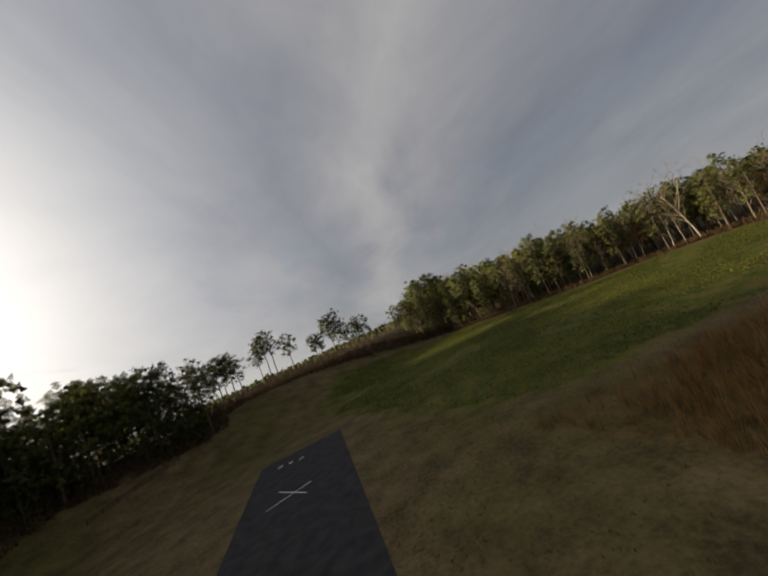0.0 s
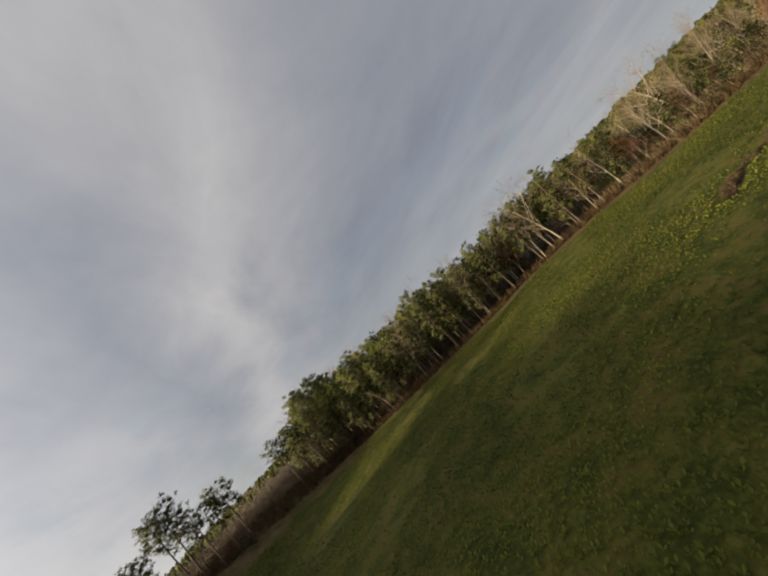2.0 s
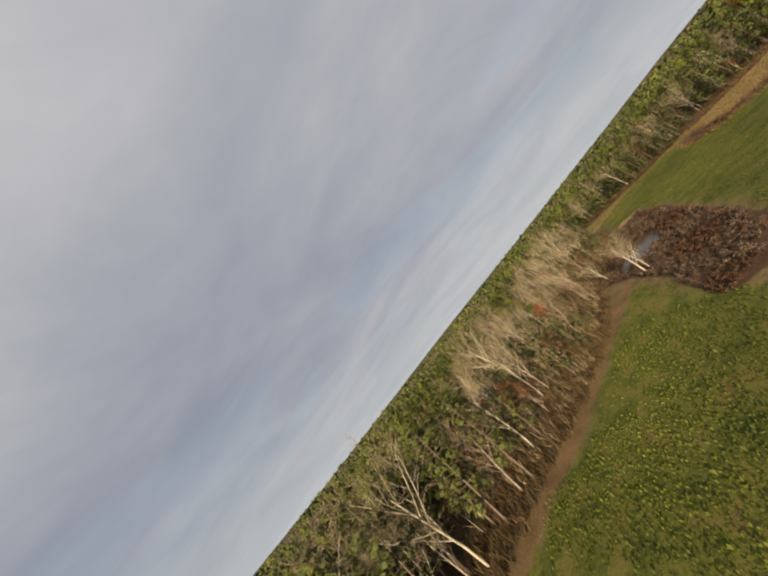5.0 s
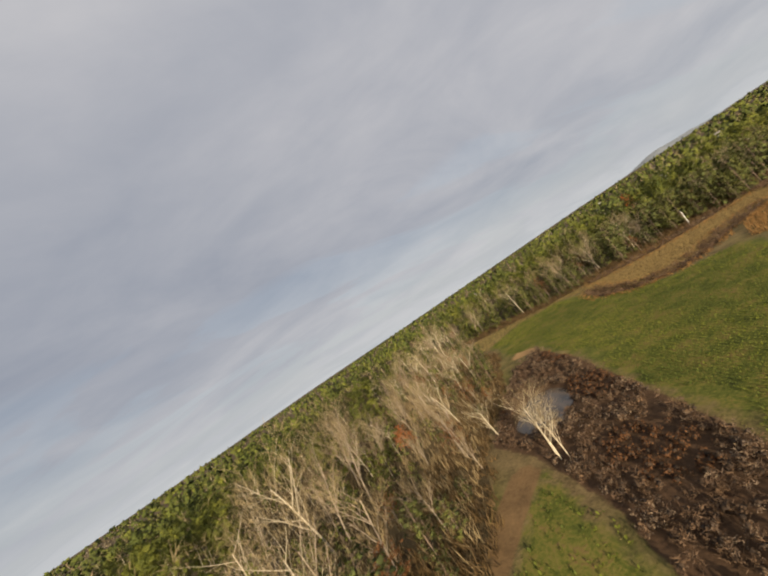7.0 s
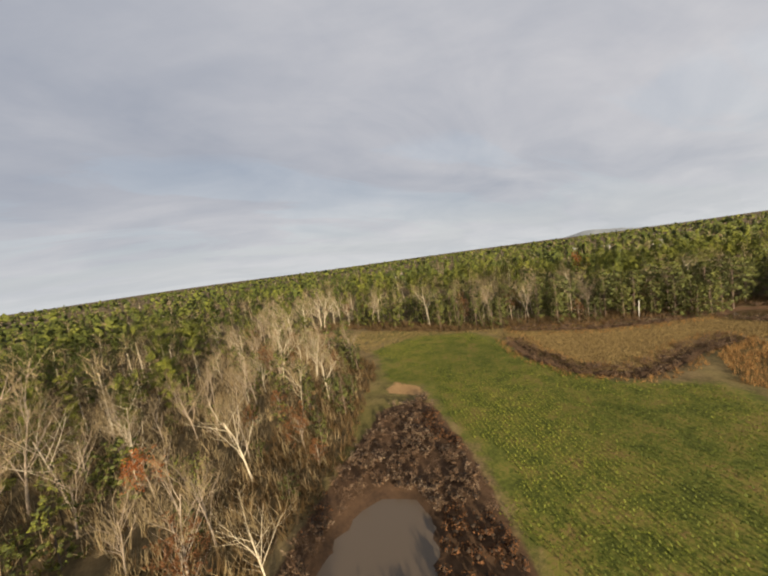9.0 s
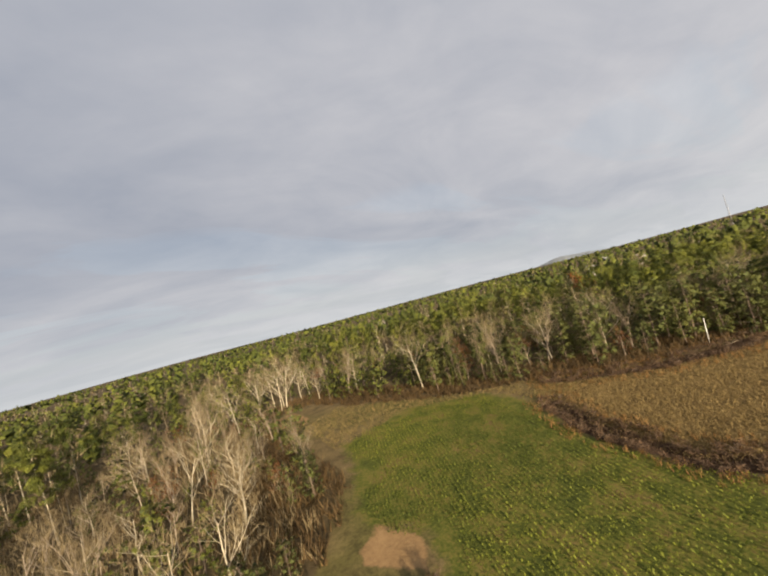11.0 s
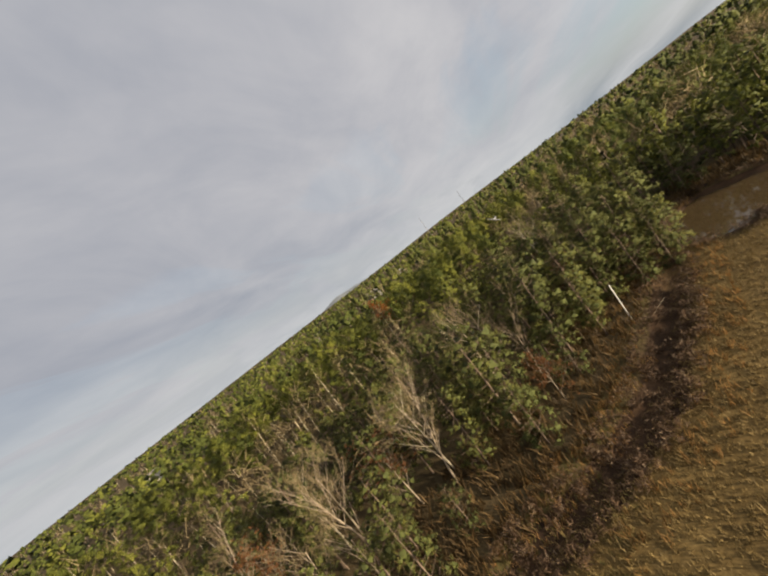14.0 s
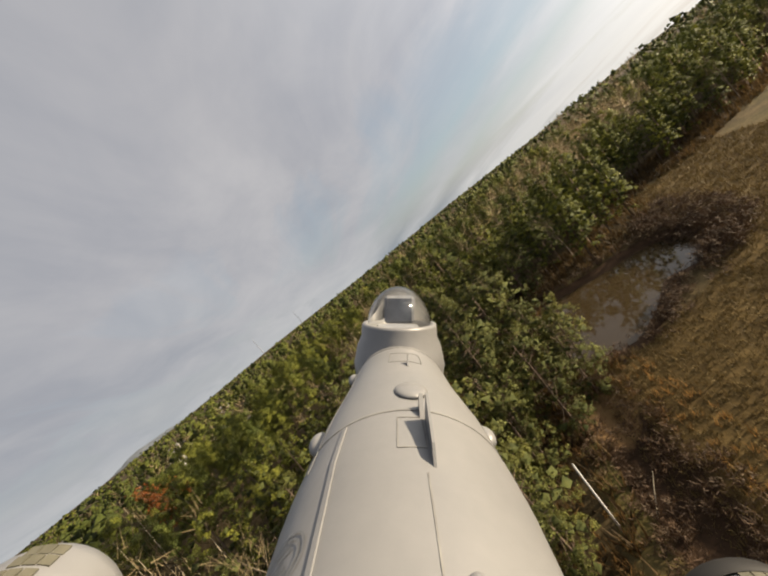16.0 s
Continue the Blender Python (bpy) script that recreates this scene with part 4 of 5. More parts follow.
crop_field("crop_plants", CROP_A, 31, 0.48, 0.62, 0.22, 0.16, 0.36, 3, -0.12, 0.75)
crop_field("crop_plants", CROP_B, 32, 0.42, 0.64, 0.10, 0.12, 0.28, 3, 0.0, 0.1)


def weed_bushes(name, x, y, tall, seed, label, pale_part=0.45):
    """Bushy weeds: dark stems and leaves below, pale seed heads on top of many of them."""
    r = np.random.default_rng(seed)
    n = len(x)
    h = tall * r.uniform(0.6, 1.2, n)
    z = height(x, y)
    low = np.column_stack([x, y, z])[:, None] + r.normal(0, 0.32, (n, 5, 3)) * (1, 1, 0.5) + np.stack([np.zeros((n, 5)), np.zeros((n, 5)), h[:, None] * r.uniform(0.2, 0.75, (n, 5))], -1)
    pale = r.random(n) < pale_part + 0.3 * pale_part * np.sin(x * 0.21) * np.sin(y * 0.3)
    top = (np.column_stack([x, y, z + h * 0.85])[:, None] + r.normal(0, 0.36, (n, 4, 3)) * (1, 1, 0.45))[pale]
    v1, f1, t1 = shards(low.reshape(-1, 3), 9, 0.5, 0.075, r)
    v2, f2, t2 = shards(top.reshape(-1, 3), 10, 0.24, 0.10, r)
    me = mesh_from(name, np.concatenate([v1, v2]), np.concatenate([f1, f2 + len(v1)]), [WEED, SEED], np.concatenate([t1, t2]), np.concatenate([np.zeros(len(f1), int), np.ones(len(f2), int)]))
    return tagged(new(name, me), label, "brush", kind="stuff")


def low_growth():
    r = np.random.default_rng(41)
    x, y = r.uniform(-100, 26, 6400), r.uniform(80, 190, 6400)
    d = -signed(OPEN, x, y)
    ok = (d > -2) & (d < 24)
    weed_bushes("hedge_brush", x[ok], y[ok], 4.2, 51, "dark leafless thicket at the foot of the tall pines", 0.02)
    x, y = filled(REEDS_W, 2.6, r)
    ok = signed(REEDS_W, x, y) > 5 * r.random(len(x)) + 4 * np.sin(x * 0.23) * np.sin(y * 0.31 + 1)
    x, y = x[ok], y[ok]
    tufts("dry_reeds", x, y, 5, 1.7, 0.09, [REED], "tall dry orange-brown reeds", 42, 0.16)
    x, y = filled(TAN_S, 4.0, r)
    tufts("tan_grass", x, y, 4, 0.8, 0.09, [TANGRASS], "rough dry grass beyond the pond", 55, 0.4)
    x, y = filled(REEDS_E, 2.2, r)
    tufts("dry_reeds", x, y, 5, 1.2, 0.09, [REED], "tall dry orange-brown reeds", 43, 0.2)
    x, y = filled(TAN, 10.0, r)
    tufts("tan_grass", x, y, 4, 0.45, 0.06, [TANGRASS], "mown field of tan dry grass", 44, 0.45)
    x, y = filled(BRUSH, 1.0, r, 0.3)
    ok = signed(POOL, x, y) < -0.8
    x, y = x[ok], y[ok]
    wave = np.sin(x * 0.55 + 1.5 * np.sin(y * 0.4)) + np.sin(y * 0.6 + 1.1 * np.sin(x * 0.3)) + r.normal(0, 0.4, len(x))
    rust = np.sin(x * 0.16 + 0.8) * np.sin(y * 0.23 - 0.4) > 0.45
    for name, rows, mats, tall, label in (
            ("fluffy_bushes", (wave > 0.35) & ~rust, [SEED, WEED], 1.3, "brown bushes with fluffy pale seed heads"),
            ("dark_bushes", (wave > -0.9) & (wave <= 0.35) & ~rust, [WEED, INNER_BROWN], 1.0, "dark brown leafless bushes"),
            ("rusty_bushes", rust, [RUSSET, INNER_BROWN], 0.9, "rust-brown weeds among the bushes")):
        bx, by = x[rows], y[rows]
        n = len(bx)
        c = np.column_stack([bx, by, height(bx, by) + tall * r.uniform(0.35, 1.0, n)])
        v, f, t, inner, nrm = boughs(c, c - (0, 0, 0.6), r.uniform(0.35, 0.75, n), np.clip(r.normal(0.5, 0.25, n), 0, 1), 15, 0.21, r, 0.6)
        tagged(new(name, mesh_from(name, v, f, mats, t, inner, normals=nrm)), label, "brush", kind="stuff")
    ok = (r.random(len(x)) < 0.45) & ~rust
    weed_bushes("brown_brush", x[ok], y[ok], 1.7, 45, "tangle of brown bushes with fluffy pale seed heads", 0.15)
    # weeds that fill the ditches and ring the pond
    gx, gy = r.uniform(50, 205, 30000), r.uniform(-112, 66, 30000)
    dn = np.minimum(along(DITCH_N, gx, gy), np.minimum(along(DITCH_E, gx, gy) * 0.8, along(DITCH_W, gx, gy) * 5.0))
    ring = np.abs(signed(POND, gx, gy) + 2.6)
    ok = ((dn < 3.0) & (dn > 0.4)) | (ring < 1.1)
    weed_bushes("ditch_weeds", gx[ok], gy[ok], 1.1, 46, "brown weeds along the ditches and pond", 0.12)
    x, y = filled([(112, -105), (118, -92), (125, -85), (134, -83), (137, -87), (129, -91), (127, -99), (122, -104)], 2.2, r)
    weed_bushes("pond_weeds", x, y, 2.3, 53, "dark rank weeds at the end of the pond", 0.03)
    x, y = filled([(127, -86), (136, -82.5), (150, -84), (152, -87), (138, -87.5), (130, -88.5)], 0.35, r)
    weed_bushes("pond_bank_weeds", x, y, 1.4, 54, "yellow-green leafy weeds on the pond bank", 0.6)
    # pale grass on the ditch banks
    ok = (dn > 2.4) & (dn < 5.5) & (gy < 0)
    tufts("bank_grass", gx[ok], gy[ok], 6, 0.9, 0.08, [REED], "pale dry grass on the ditch banks", 47, 0.3)
    x, y = filled([(198, -48), (190, -51), (181, -57.5), (172, -68), (174.5, -70), (182, -62), (190, -56), (197, -50.5)], 3.5, r)
    tufts("strip_grass", x, y, 5, 0.9, 0.08, [REED, GRASS], "strip of tall golden grass between ditch and wood", 56, 0.3, 0.3)
    # brown thicket along and under the woods
    gx, gy = r.uniform(-130, 290, 120000), r.uniform(-150, 190, 120000)
    d = -signed(OPEN, gx, gy)
    ok = (d > -1.5) & (d < 14) & ((gx > -20) | (gy > 60))
    gx, gy = gx[ok], gy[ok]
    tufts("undergrowth", gx, gy, 6, 1.9, 0.22, [UNDER], "brown undergrowth and saplings below the trees", 48, 0.5)
    gx, gy = filled(LEAFLESS, 0.26, r, -6)
    ok = -signed(OPEN, gx, gy) > 0.5
    tufts("sapling_thicket", gx[ok], gy[ok], 9, 3.2, 0.12, [UNDER, TWIG, RUSSET], "thicket of brown leafless saplings under the pale trees", 52, 0.34, 0.5)
    wedge = [(216, -2), (240, -2), (246, -16), (220, -30), (207, -41), (196, -51), (187, -57), (180, -56), (187, -40), (204, -39), (217, -24)]
    x, y = filled(wedge, 3.0, r)
    tufts("tan_grass", x, y, 4, 0.6, 0.09, [TANGRASS, GRASS], "rough tan and green grass by the wood", 50, 0.4, 0.5)
    # short field grass
    gx, gy = r.uniform(-60, 120, 26000), r.uniform(-40, 160, 26000)
    ok = inside(OPEN, gx, gy) & ~inside(CROP_A, gx, gy) & ~inside(REEDS_W, gx, gy) & ~inside(CROP_B, gx, gy) & ~inside(BRUSH, gx, gy) & ~((gx < -8) & (gx > -45) & (gy < 80))
    tufts("field_grass", gx[ok], gy[ok], 4, 0.22, 0.07, [GRASS], "short mixed green and dry field grass", 49, 0.6)


low_growth()


# ---- things in the fields ----
WHITE_PAINT = plain("white_paint", (0.52, 0.51, 0.49), (0.64, 0.63, 0.61), 6, 0.55, 0, 30, 0.1)
WOOD = plain("weathered_wood", (0.022, 0.017, 0.012), (0.06, 0.046, 0.034), 5, 0.9, 0, 20, 0.5)
MAT = plain("runway_fabric", (0.010, 0.010, 0.012), (0.028, 0.028, 0.030), 0.6, 0.95, 0, 8, 0.5)
METAL = plain("galvanised_steel", (0.10, 0.10, 0.105), (0.19, 0.19, 0.195), 3, 0.5, 0.6, 20, 0.1)
SIDING = plain("house_siding", (0.24, 0.23, 0.21), (0.36, 0.345, 0.32), 1.5, 0.7, 0, 6, 0.2)
SHINGLE = plain("roof_shingle", (0.09, 0.085, 0.08), (0.19, 0.18, 0.17), 2.0, 0.9, 0, 8, 0.4)
PANE = plain("window_pane", (0.03, 0.035, 0.04), (0.06, 0.065, 0.07), 2.0, 0.1)
# distance haze is painted into this blue-grey base colour
HILL = plain("hazy_hill", (0.10, 0.115, 0.13), (0.14, 0.155, 0.17), 0.01, 1.0)


def tube(bm, a, b, r0, r1, sides=8):
    """A tapered rod from a to b with closed ends."""
    a, b = Vector(a), Vector(b)
    turn = (b - a).to_track_quat("Z", "Y").to_matrix().to_4x4()
    bmesh.ops.create_cone(bm, cap_ends=True, segments=sides, radius1=r0, radius2=r1, depth=(b - a).length, matrix=Matrix.Translation((a + b) / 2) @ turn)


def box(bm, size, m, bevel=0.0):
    g = bmesh.ops.create_cube(bm, size=1, matrix=m @ Matrix.Diagonal((*size, 1)))
    if bevel:
        edges = {e for v in g["verts"] for e in v.link_edges}
        bmesh.ops.bevel(bm, geom=list(edges), offset=bevel, segments=1, affect="EDGES")


def thing(name, m, label, category, group=""):
    ob = new(name)
    ob.matrix_basis = m
    ob.empty_display_size = 0.3
    return tagged(ob, label, category, group)


def build_pole():
    z = lie(170, -78)
    ob = thing("pole", pose(170, -78, z, 1.5, -2, 0), "tall slim white pole standing at the wood's edge", "pole")
    bm = bmesh.new()
    tube(bm, (0, 0, -0.4), (0, 0, 6.1), 0.085, 0.065, 12)
    part("shaft", bm, WHITE_PAINT, ob, smooth=True)
    bm = bmesh.new()
    tube(bm, (0, 0, 6.1), (0, 0, 6.18), 0.075, 0.03, 12)
    part("cap", bm, METAL, ob)
    ob = thing("fallen_branch", pose(166.5, -77.5, lie(166.5, -77.5) + 0.7, 0, 72, 205), "pale fallen stick leaning in the weeds", "branch")
    bm = bmesh.new()
    tube(bm, (0, 0, -1.6), (0, 0, 0.4), 0.05, 0.035, 6)
    tube(bm, (0, 0, 0.4), (0.1, 0, 1.6), 0.035, 0.012, 6)
    part("stem", bm, PALE_BARK, ob)


build_pole()


def build_fence(line):
    """A post-and-rail fence that follows the ground."""
    p0, p1 = np.array(line[0]), np.array(line[1])
    n = max(2, int(np.linalg.norm(p1 - p0) / 3.0))
    pts = [p0 + (p1 - p0) * k / n for k in range(n + 1)]
    pts = [Vector((x, y, lie(x, y))) for x, y in pts]
    ob = thing("fence", Matrix.Translation(pts[0]), "dark weathered wooden post-and-rail fence in dry grass", "fence")
    for p in pts:
        bm = bmesh.new()
        tube(bm, p - pts[0] - Vector((0, 0, 0.3)), p - pts[0] + Vector((0, 0, 1.35)), 0.09, 0.08, 8)
        part("post", bm, WOOD, ob)
    for p, q in zip(pts, pts[1:]):
        for h in (0.5, 0.85, 1.2):
            bm = bmesh.new()
            mid, d = (p + q) / 2 - pts[0] + Vector((0, 0, h)), q - p
            box(bm, (d.length, 0.04, 0.13), Matrix.Translation(mid) @ d.to_track_quat("X", "Z").to_matrix().to_4x4(), 0.01)
            part("rail", bm, WOOD, ob)


build_fence(((-65.1, 90.9), (-71.2, 77.5)))
build_fence(((-71.2, 77.5), (-73.5, 71.9)))


def build_runway():
    """A black fabric runway with white marks and letters at its far end."""
    far_left, near_left = Vector((-34.7, 69.2, 0)), Vector((-27.0, 37.6, 0))
    down = (near_left - far_left).normalized()
    across = Vector((-down.y, down.x, 0))
    wide, long = 17.0, 110.0
    me_pts = []
    ns, nt = 40, 8
    for i in range(ns + 1):
        for j in range(nt + 1):
            p = far_left + down * long * i / ns + across * wide * j / nt
            me_pts.append((p.x, p.y, lie(p.x, p.y) + 0.05))
    fs = [(i * (nt + 1) + j, (i + 1) * (nt + 1) + j, (i + 1) * (nt + 1) + j + 1, i * (nt + 1) + j + 1) for i in range(ns) for j in range(nt)]
    ob = tagged(new("runway", mesh_from("runway", me_pts, fs, [MAT], smooth=True)), "black fabric model-aircraft runway with white marks", "runway", kind="structure")

    def stripe(u0, v0, u1, v1, w):
        a, b = far_left + down * u0 + across * v0, far_left + down * u1 + across * v1
        bm = bmesh.new()
        d = b - a
        box(bm, (d.length, w, 0.02), Matrix.Translation((a + b) / 2 + Vector((0, 0, lie((a.x + b.x) / 2, (a.y + b.y) / 2) + 0.075))) @ d.to_track_quat("X", "Z").to_matrix().to_4x4())
        part("marking", bm, WHITE_PAINT, ob)

    stripe(16.8, 3.8, 25.0, 9.8, 0.16)
    stripe(23.7, 4.0, 21.6, 10.5, 0.16)
    for k, ch in enumerate("CRC"):
        cu = bpy.data.curves.new("letter", "FONT")
        cu.body, cu.size, cu.align_x, cu.align_y, cu.extrude = ch, 1.6, "CENTER", "CENTER", 0.01
        tmp = new("letter", cu)
        bpy.context.view_layer.update()
        me = bpy.data.meshes.new_from_object(tmp.evaluated_get(bpy.context.evaluated_depsgraph_get()))
        bpy.data.objects.remove(tmp)
        me.materials.clear()
        me.materials.append(WHITE_PAINT)
        le = new("letter", me)
        p = far_left + down * (5.6 + 0.7 * k) + across * (4.3 + 2.05 * k)
        le.matrix_basis = Matrix.Translation((p.x, p.y, lie(p.x, p.y) + 0.08)) @ Matrix.Rotation(math.atan2(across.y, across.x) + math.pi, 4, "Z")
        le.parent = ob


build_runway()


def build_house(x, y, turn, w, d, h, label):
    z = lie(x, y)
    ob = thing("house", pose(x, y, z, 0, 0, turn), label, "house", "houses among the far woods")
    bm = bmesh.new()
    box(bm, (w, d, h), Matrix.Translation((0, 0, h / 2 - 0.2)))
    part("wall", bm, SIDING, ob)
    bm = bmesh.new()
    rh = d * 0.34
    vs = [bm.verts.new(p) for p in ((-w / 2 - 0.5, -d / 2 - 0.5, h - 0.2), (w / 2 + 0.5, -d / 2 - 0.5, h - 0.2), (w / 2 + 0.5, d / 2 + 0.5, h - 0.2), (-w / 2 - 0.5, d / 2 + 0.5, h - 0.2), (-w / 2 - 0.5, 0, h + rh), (w / 2 + 0.5, 0, h + rh))]
    for f in ((0, 1, 5, 4), (2, 3, 4, 5), (0, 4, 3), (1, 2, 5), (0, 3, 2, 1)):
        bm.faces.new([vs[k] for k in f])
    part("roof", bm, SHINGLE, ob, "grey shingle roof")
    for side in (-1, 1):
        for k in range(4):
            for lvl in (1.5, 4.4):
                if lvl + 1 > h:
                    continue
                bm = bmesh.new()
                box(bm, (1.1, 0.08, 1.4), Matrix.Translation((-w / 2 + w * (k + 0.5) / 4, side * (d / 2 + 0.03), lvl)))
                part("window", bm, PANE, ob)


for hx, hy, ht, hw, hd, hh in HOUSES:
    build_house(hx, hy, ht, hw, hd, hh, "pale two-storey house half hidden by trees")


def build_mast(x, y, tall):
    """A slim three-legged lattice mast."""
    ob = thing("radio_mast", pose(x, y, -1), "thin grey lattice radio mast over the far woods", "mast", "far masts")
    for k in range(3):
        a = k * 2.094
        bm = bmesh.new()
        tube(bm, (2.2 * math.cos(a), 2.2 * math.sin(a), 0), (0.5 * math.cos(a), 0.5 * math.sin(a), tall), 0.28, 0.16, 5)
        part("leg", bm, METAL, ob)
    for q in range(10):
        z = tall * (q + 0.5) / 10
        r0 = 2.2 - 1.7 * z / tall
        bm = bmesh.new()
        for k in range(3):
            a, b = k * 2.094, (k + 1) * 2.094
            tube(bm, (r0 * math.cos(a), r0 * math.sin(a), z), (r0 * math.cos(b), r0 * math.sin(b), z + tall / 12), 0.10, 0.10, 4)
        part("brace", bm, METAL, ob)


build_mast(-480, -290, 62)
build_mast(330, -1150, 75)
build_mast(180, -980, 62)


def build_hill():
    """A low ridge on the horizon to the south-east, blue from haze put into its colour."""
    r = np.random.default_rng(5)
    vs, n = [], 60
    for i in range(n + 1):
        a = radians(138 + 24 * i / n)
        u = i / n
        top = 4 + 44 * math.exp(-((u - 0.50) / 0.09) ** 2) + 26 * math.exp(-((u - 0.64) / 0.10) ** 2) + r.normal(0, 1.5)
        for dist, z in ((3700, -20), (3900, top * 0.8), (4000, top), (4200, -20)):
            vs.append((dist * math.sin(a), dist * math.cos(a), z))
    fs = [(i * 4 + k, (i + 1) * 4 + k, (i + 1) * 4 + k + 1, i * 4 + k + 1) for i in range(n) for k in range(3)]
    tagged(new("backdrop_hill", mesh_from("backdrop_hill", vs, fs, [HILL], smooth=True)), "low hazy blue hill on the horizon", "hill", kind="structure")


build_hill()


# ---- the model aircraft, at the end of its flight ----
def airframe_material():
    m, nd, lk, b = material("matt_grey_paint", 0.42)
    b.inputs["Specular IOR Level"].default_value = 0.4
    f, g = noise_fac(nd, lk, 9, 5), noise_fac(nd, lk, 90, 3)
    mixed = math_node(nd, lk, "ADD", math_node(nd, lk, "MULTIPLY", f, 0.75), math_node(nd, lk, "MULTIPLY", g, 0.25))
    lk.new(ramp(nd, lk, mixed, ((0.3, (0.136, 0.139, 0.144)), (0.7, (0.168, 0.170, 0.173)))), b.inputs["Base Color"])
    bump(nd, lk, b, g, 0.05, 0.002)
    return m


def clear_material():
    """Thin clear plastic: see-through, glossier at grazing angles."""
    m, nd, lk, b = material("clear_plastic", 0.05)
    see, gloss, mx, fr = nd.new("ShaderNodeBsdfTransparent"), nd.new("ShaderNodeBsdfGlossy"), nd.new("ShaderNodeMixShader"), nd.new("ShaderNodeFresnel")
    see.inputs[0].default_value = (0.90, 0.92, 0.93, 1)
    gloss.inputs["Roughness"].default_value = 0.06
    fr.inputs["IOR"].default_value = 1.5
    lk.new(fr.outputs[0], mx.inputs[0])
    lk.new(see.outputs[0], mx.inputs[1])
    lk.new(gloss.outputs[0], mx.inputs[2])
    lk.new(mx.outputs[0], nd["Material Output"].inputs[0])
    return m


SKIN, CLEAR = airframe_material(), clear_material()
SEAM = plain("panel_line", (0.10, 0.10, 0.10), (0.20, 0.20, 0.19), 40, 0.8)
COCKPIT = plain("cockpit_grey", (0.13, 0.135, 0.15), (0.22, 0.225, 0.24), 25, 0.7)
INTAKE = plain("intake_black", (0.008, 0.008, 0.009), (0.02, 0.02, 0.02), 20, 0.7)
LOUVRE = plain("louvre_olive", (0.06, 0.058, 0.042), (0.10, 0.096, 0.072), 60, 0.7)
EMBLEM = plain("emblem_grey", (0.10, 0.105, 0.11), (0.16, 0.165, 0.17), 60, 0.5)

# sections of the body: forward distance, centre, half width, top, half height (metres)
BODY = ((-0.20, 0.013, 0.040, -0.166, 0.040), (-0.08, 0.014, 0.085, -0.158, 0.070), (0.04, 0.015, 0.100, -0.153, 0.085), (0.166, 0.020, 0.107, -0.147, 0.090),
        (0.278, 0.023, 0.113, -0.132, 0.095), (0.40, 0.026, 0.104, -0.121, 0.085), (0.50, 0.027, 0.090, -0.115, 0.080), (0.60, 0.030, 0.083, -0.110, 0.074),
        (0.72, 0.033, 0.074, -0.118, 0.066), (0.86, 0.037, 0.052, -0.130, 0.054), (0.98, 0.040, 0.030, -0.148, 0.032), (1.04, 0.042, 0.008, -0.168, 0.010))


def section(d):
    cols = np.array(BODY)
    return [float(np.interp(d, cols[:, 0], cols[:, k])) for k in range(1, 5)]


def skin_point(d, ang, lift=0.0):
    """A point on the body: ang 0 is the top, positive to the right-hand side."""
    cx, w, top, h = section(d)
    return Vector((cx + (w + lift) * math.sin(ang), top - h + (h + lift) * math.cos(ang), -d))


def ribbon(bm, pts, half, ang_dir, thick):
    """A thin raised strip along the body through (distance, angle) points."""
    rows = []
    for d, a in pts:
        if ang_dir:
            e = half / section(d)[1]
            rows.append([skin_point(d, a - e, 0), skin_point(d, a - e, thick), skin_point(d, a + e, thick), skin_point(d, a + e, 0)])
        else:
            rows.append([skin_point(d - half, a, 0), skin_point(d - half, a, thick), skin_point(d + half, a, thick), skin_point(d + half, a, 0)])
    vs = [[bm.verts.new(p) for p in row] for row in rows]
    for p, q in zip(vs, vs[1:]):
        for k in range(3):
            bm.faces.new((p[k], p[k + 1], q[k + 1], q[k]))
    bm.faces.new(vs[0])
    bm.faces.new(vs[-1][::-1])


def ellipsoid(bm, centre, radii, m=Matrix(), cut=None, seg=20):
    g = bmesh.ops.create_uvsphere(bm, u_segments=seg, v_segments=seg // 2, radius=1, matrix=Matrix.Translation(centre) @ m @ Matrix.Diagonal((*radii, 1)))
    if cut is not None:
        bmesh.ops.bisect_plane(bm, geom=bm.verts[:] + bm.edges[:] + bm.faces[:], plane_co=(0, cut, 0), plane_no=(0, 1, 0), clear_inner=True)


def lathe(bm, rings, seg=28, close=True):
    """A turned body along -z: rings are (forward, radius), round the given axis at the origin."""
    rows = []
    for d, rad in rings:
        rows.append([bm.verts.new((rad * math.cos(2 * math.pi * k / seg), rad * math.sin(2 * math.pi * k / seg), -d)) for k in range(seg)])
    for p, q in zip(rows, rows[1:]):
        for k in range(seg):
            bm.faces.new((p[k], q[k], q[(k + 1) % seg], p[(k + 1) % seg]))
    if close:
        bm.faces.new(rows[0])
        bm.faces.new(rows[-1][::-1])


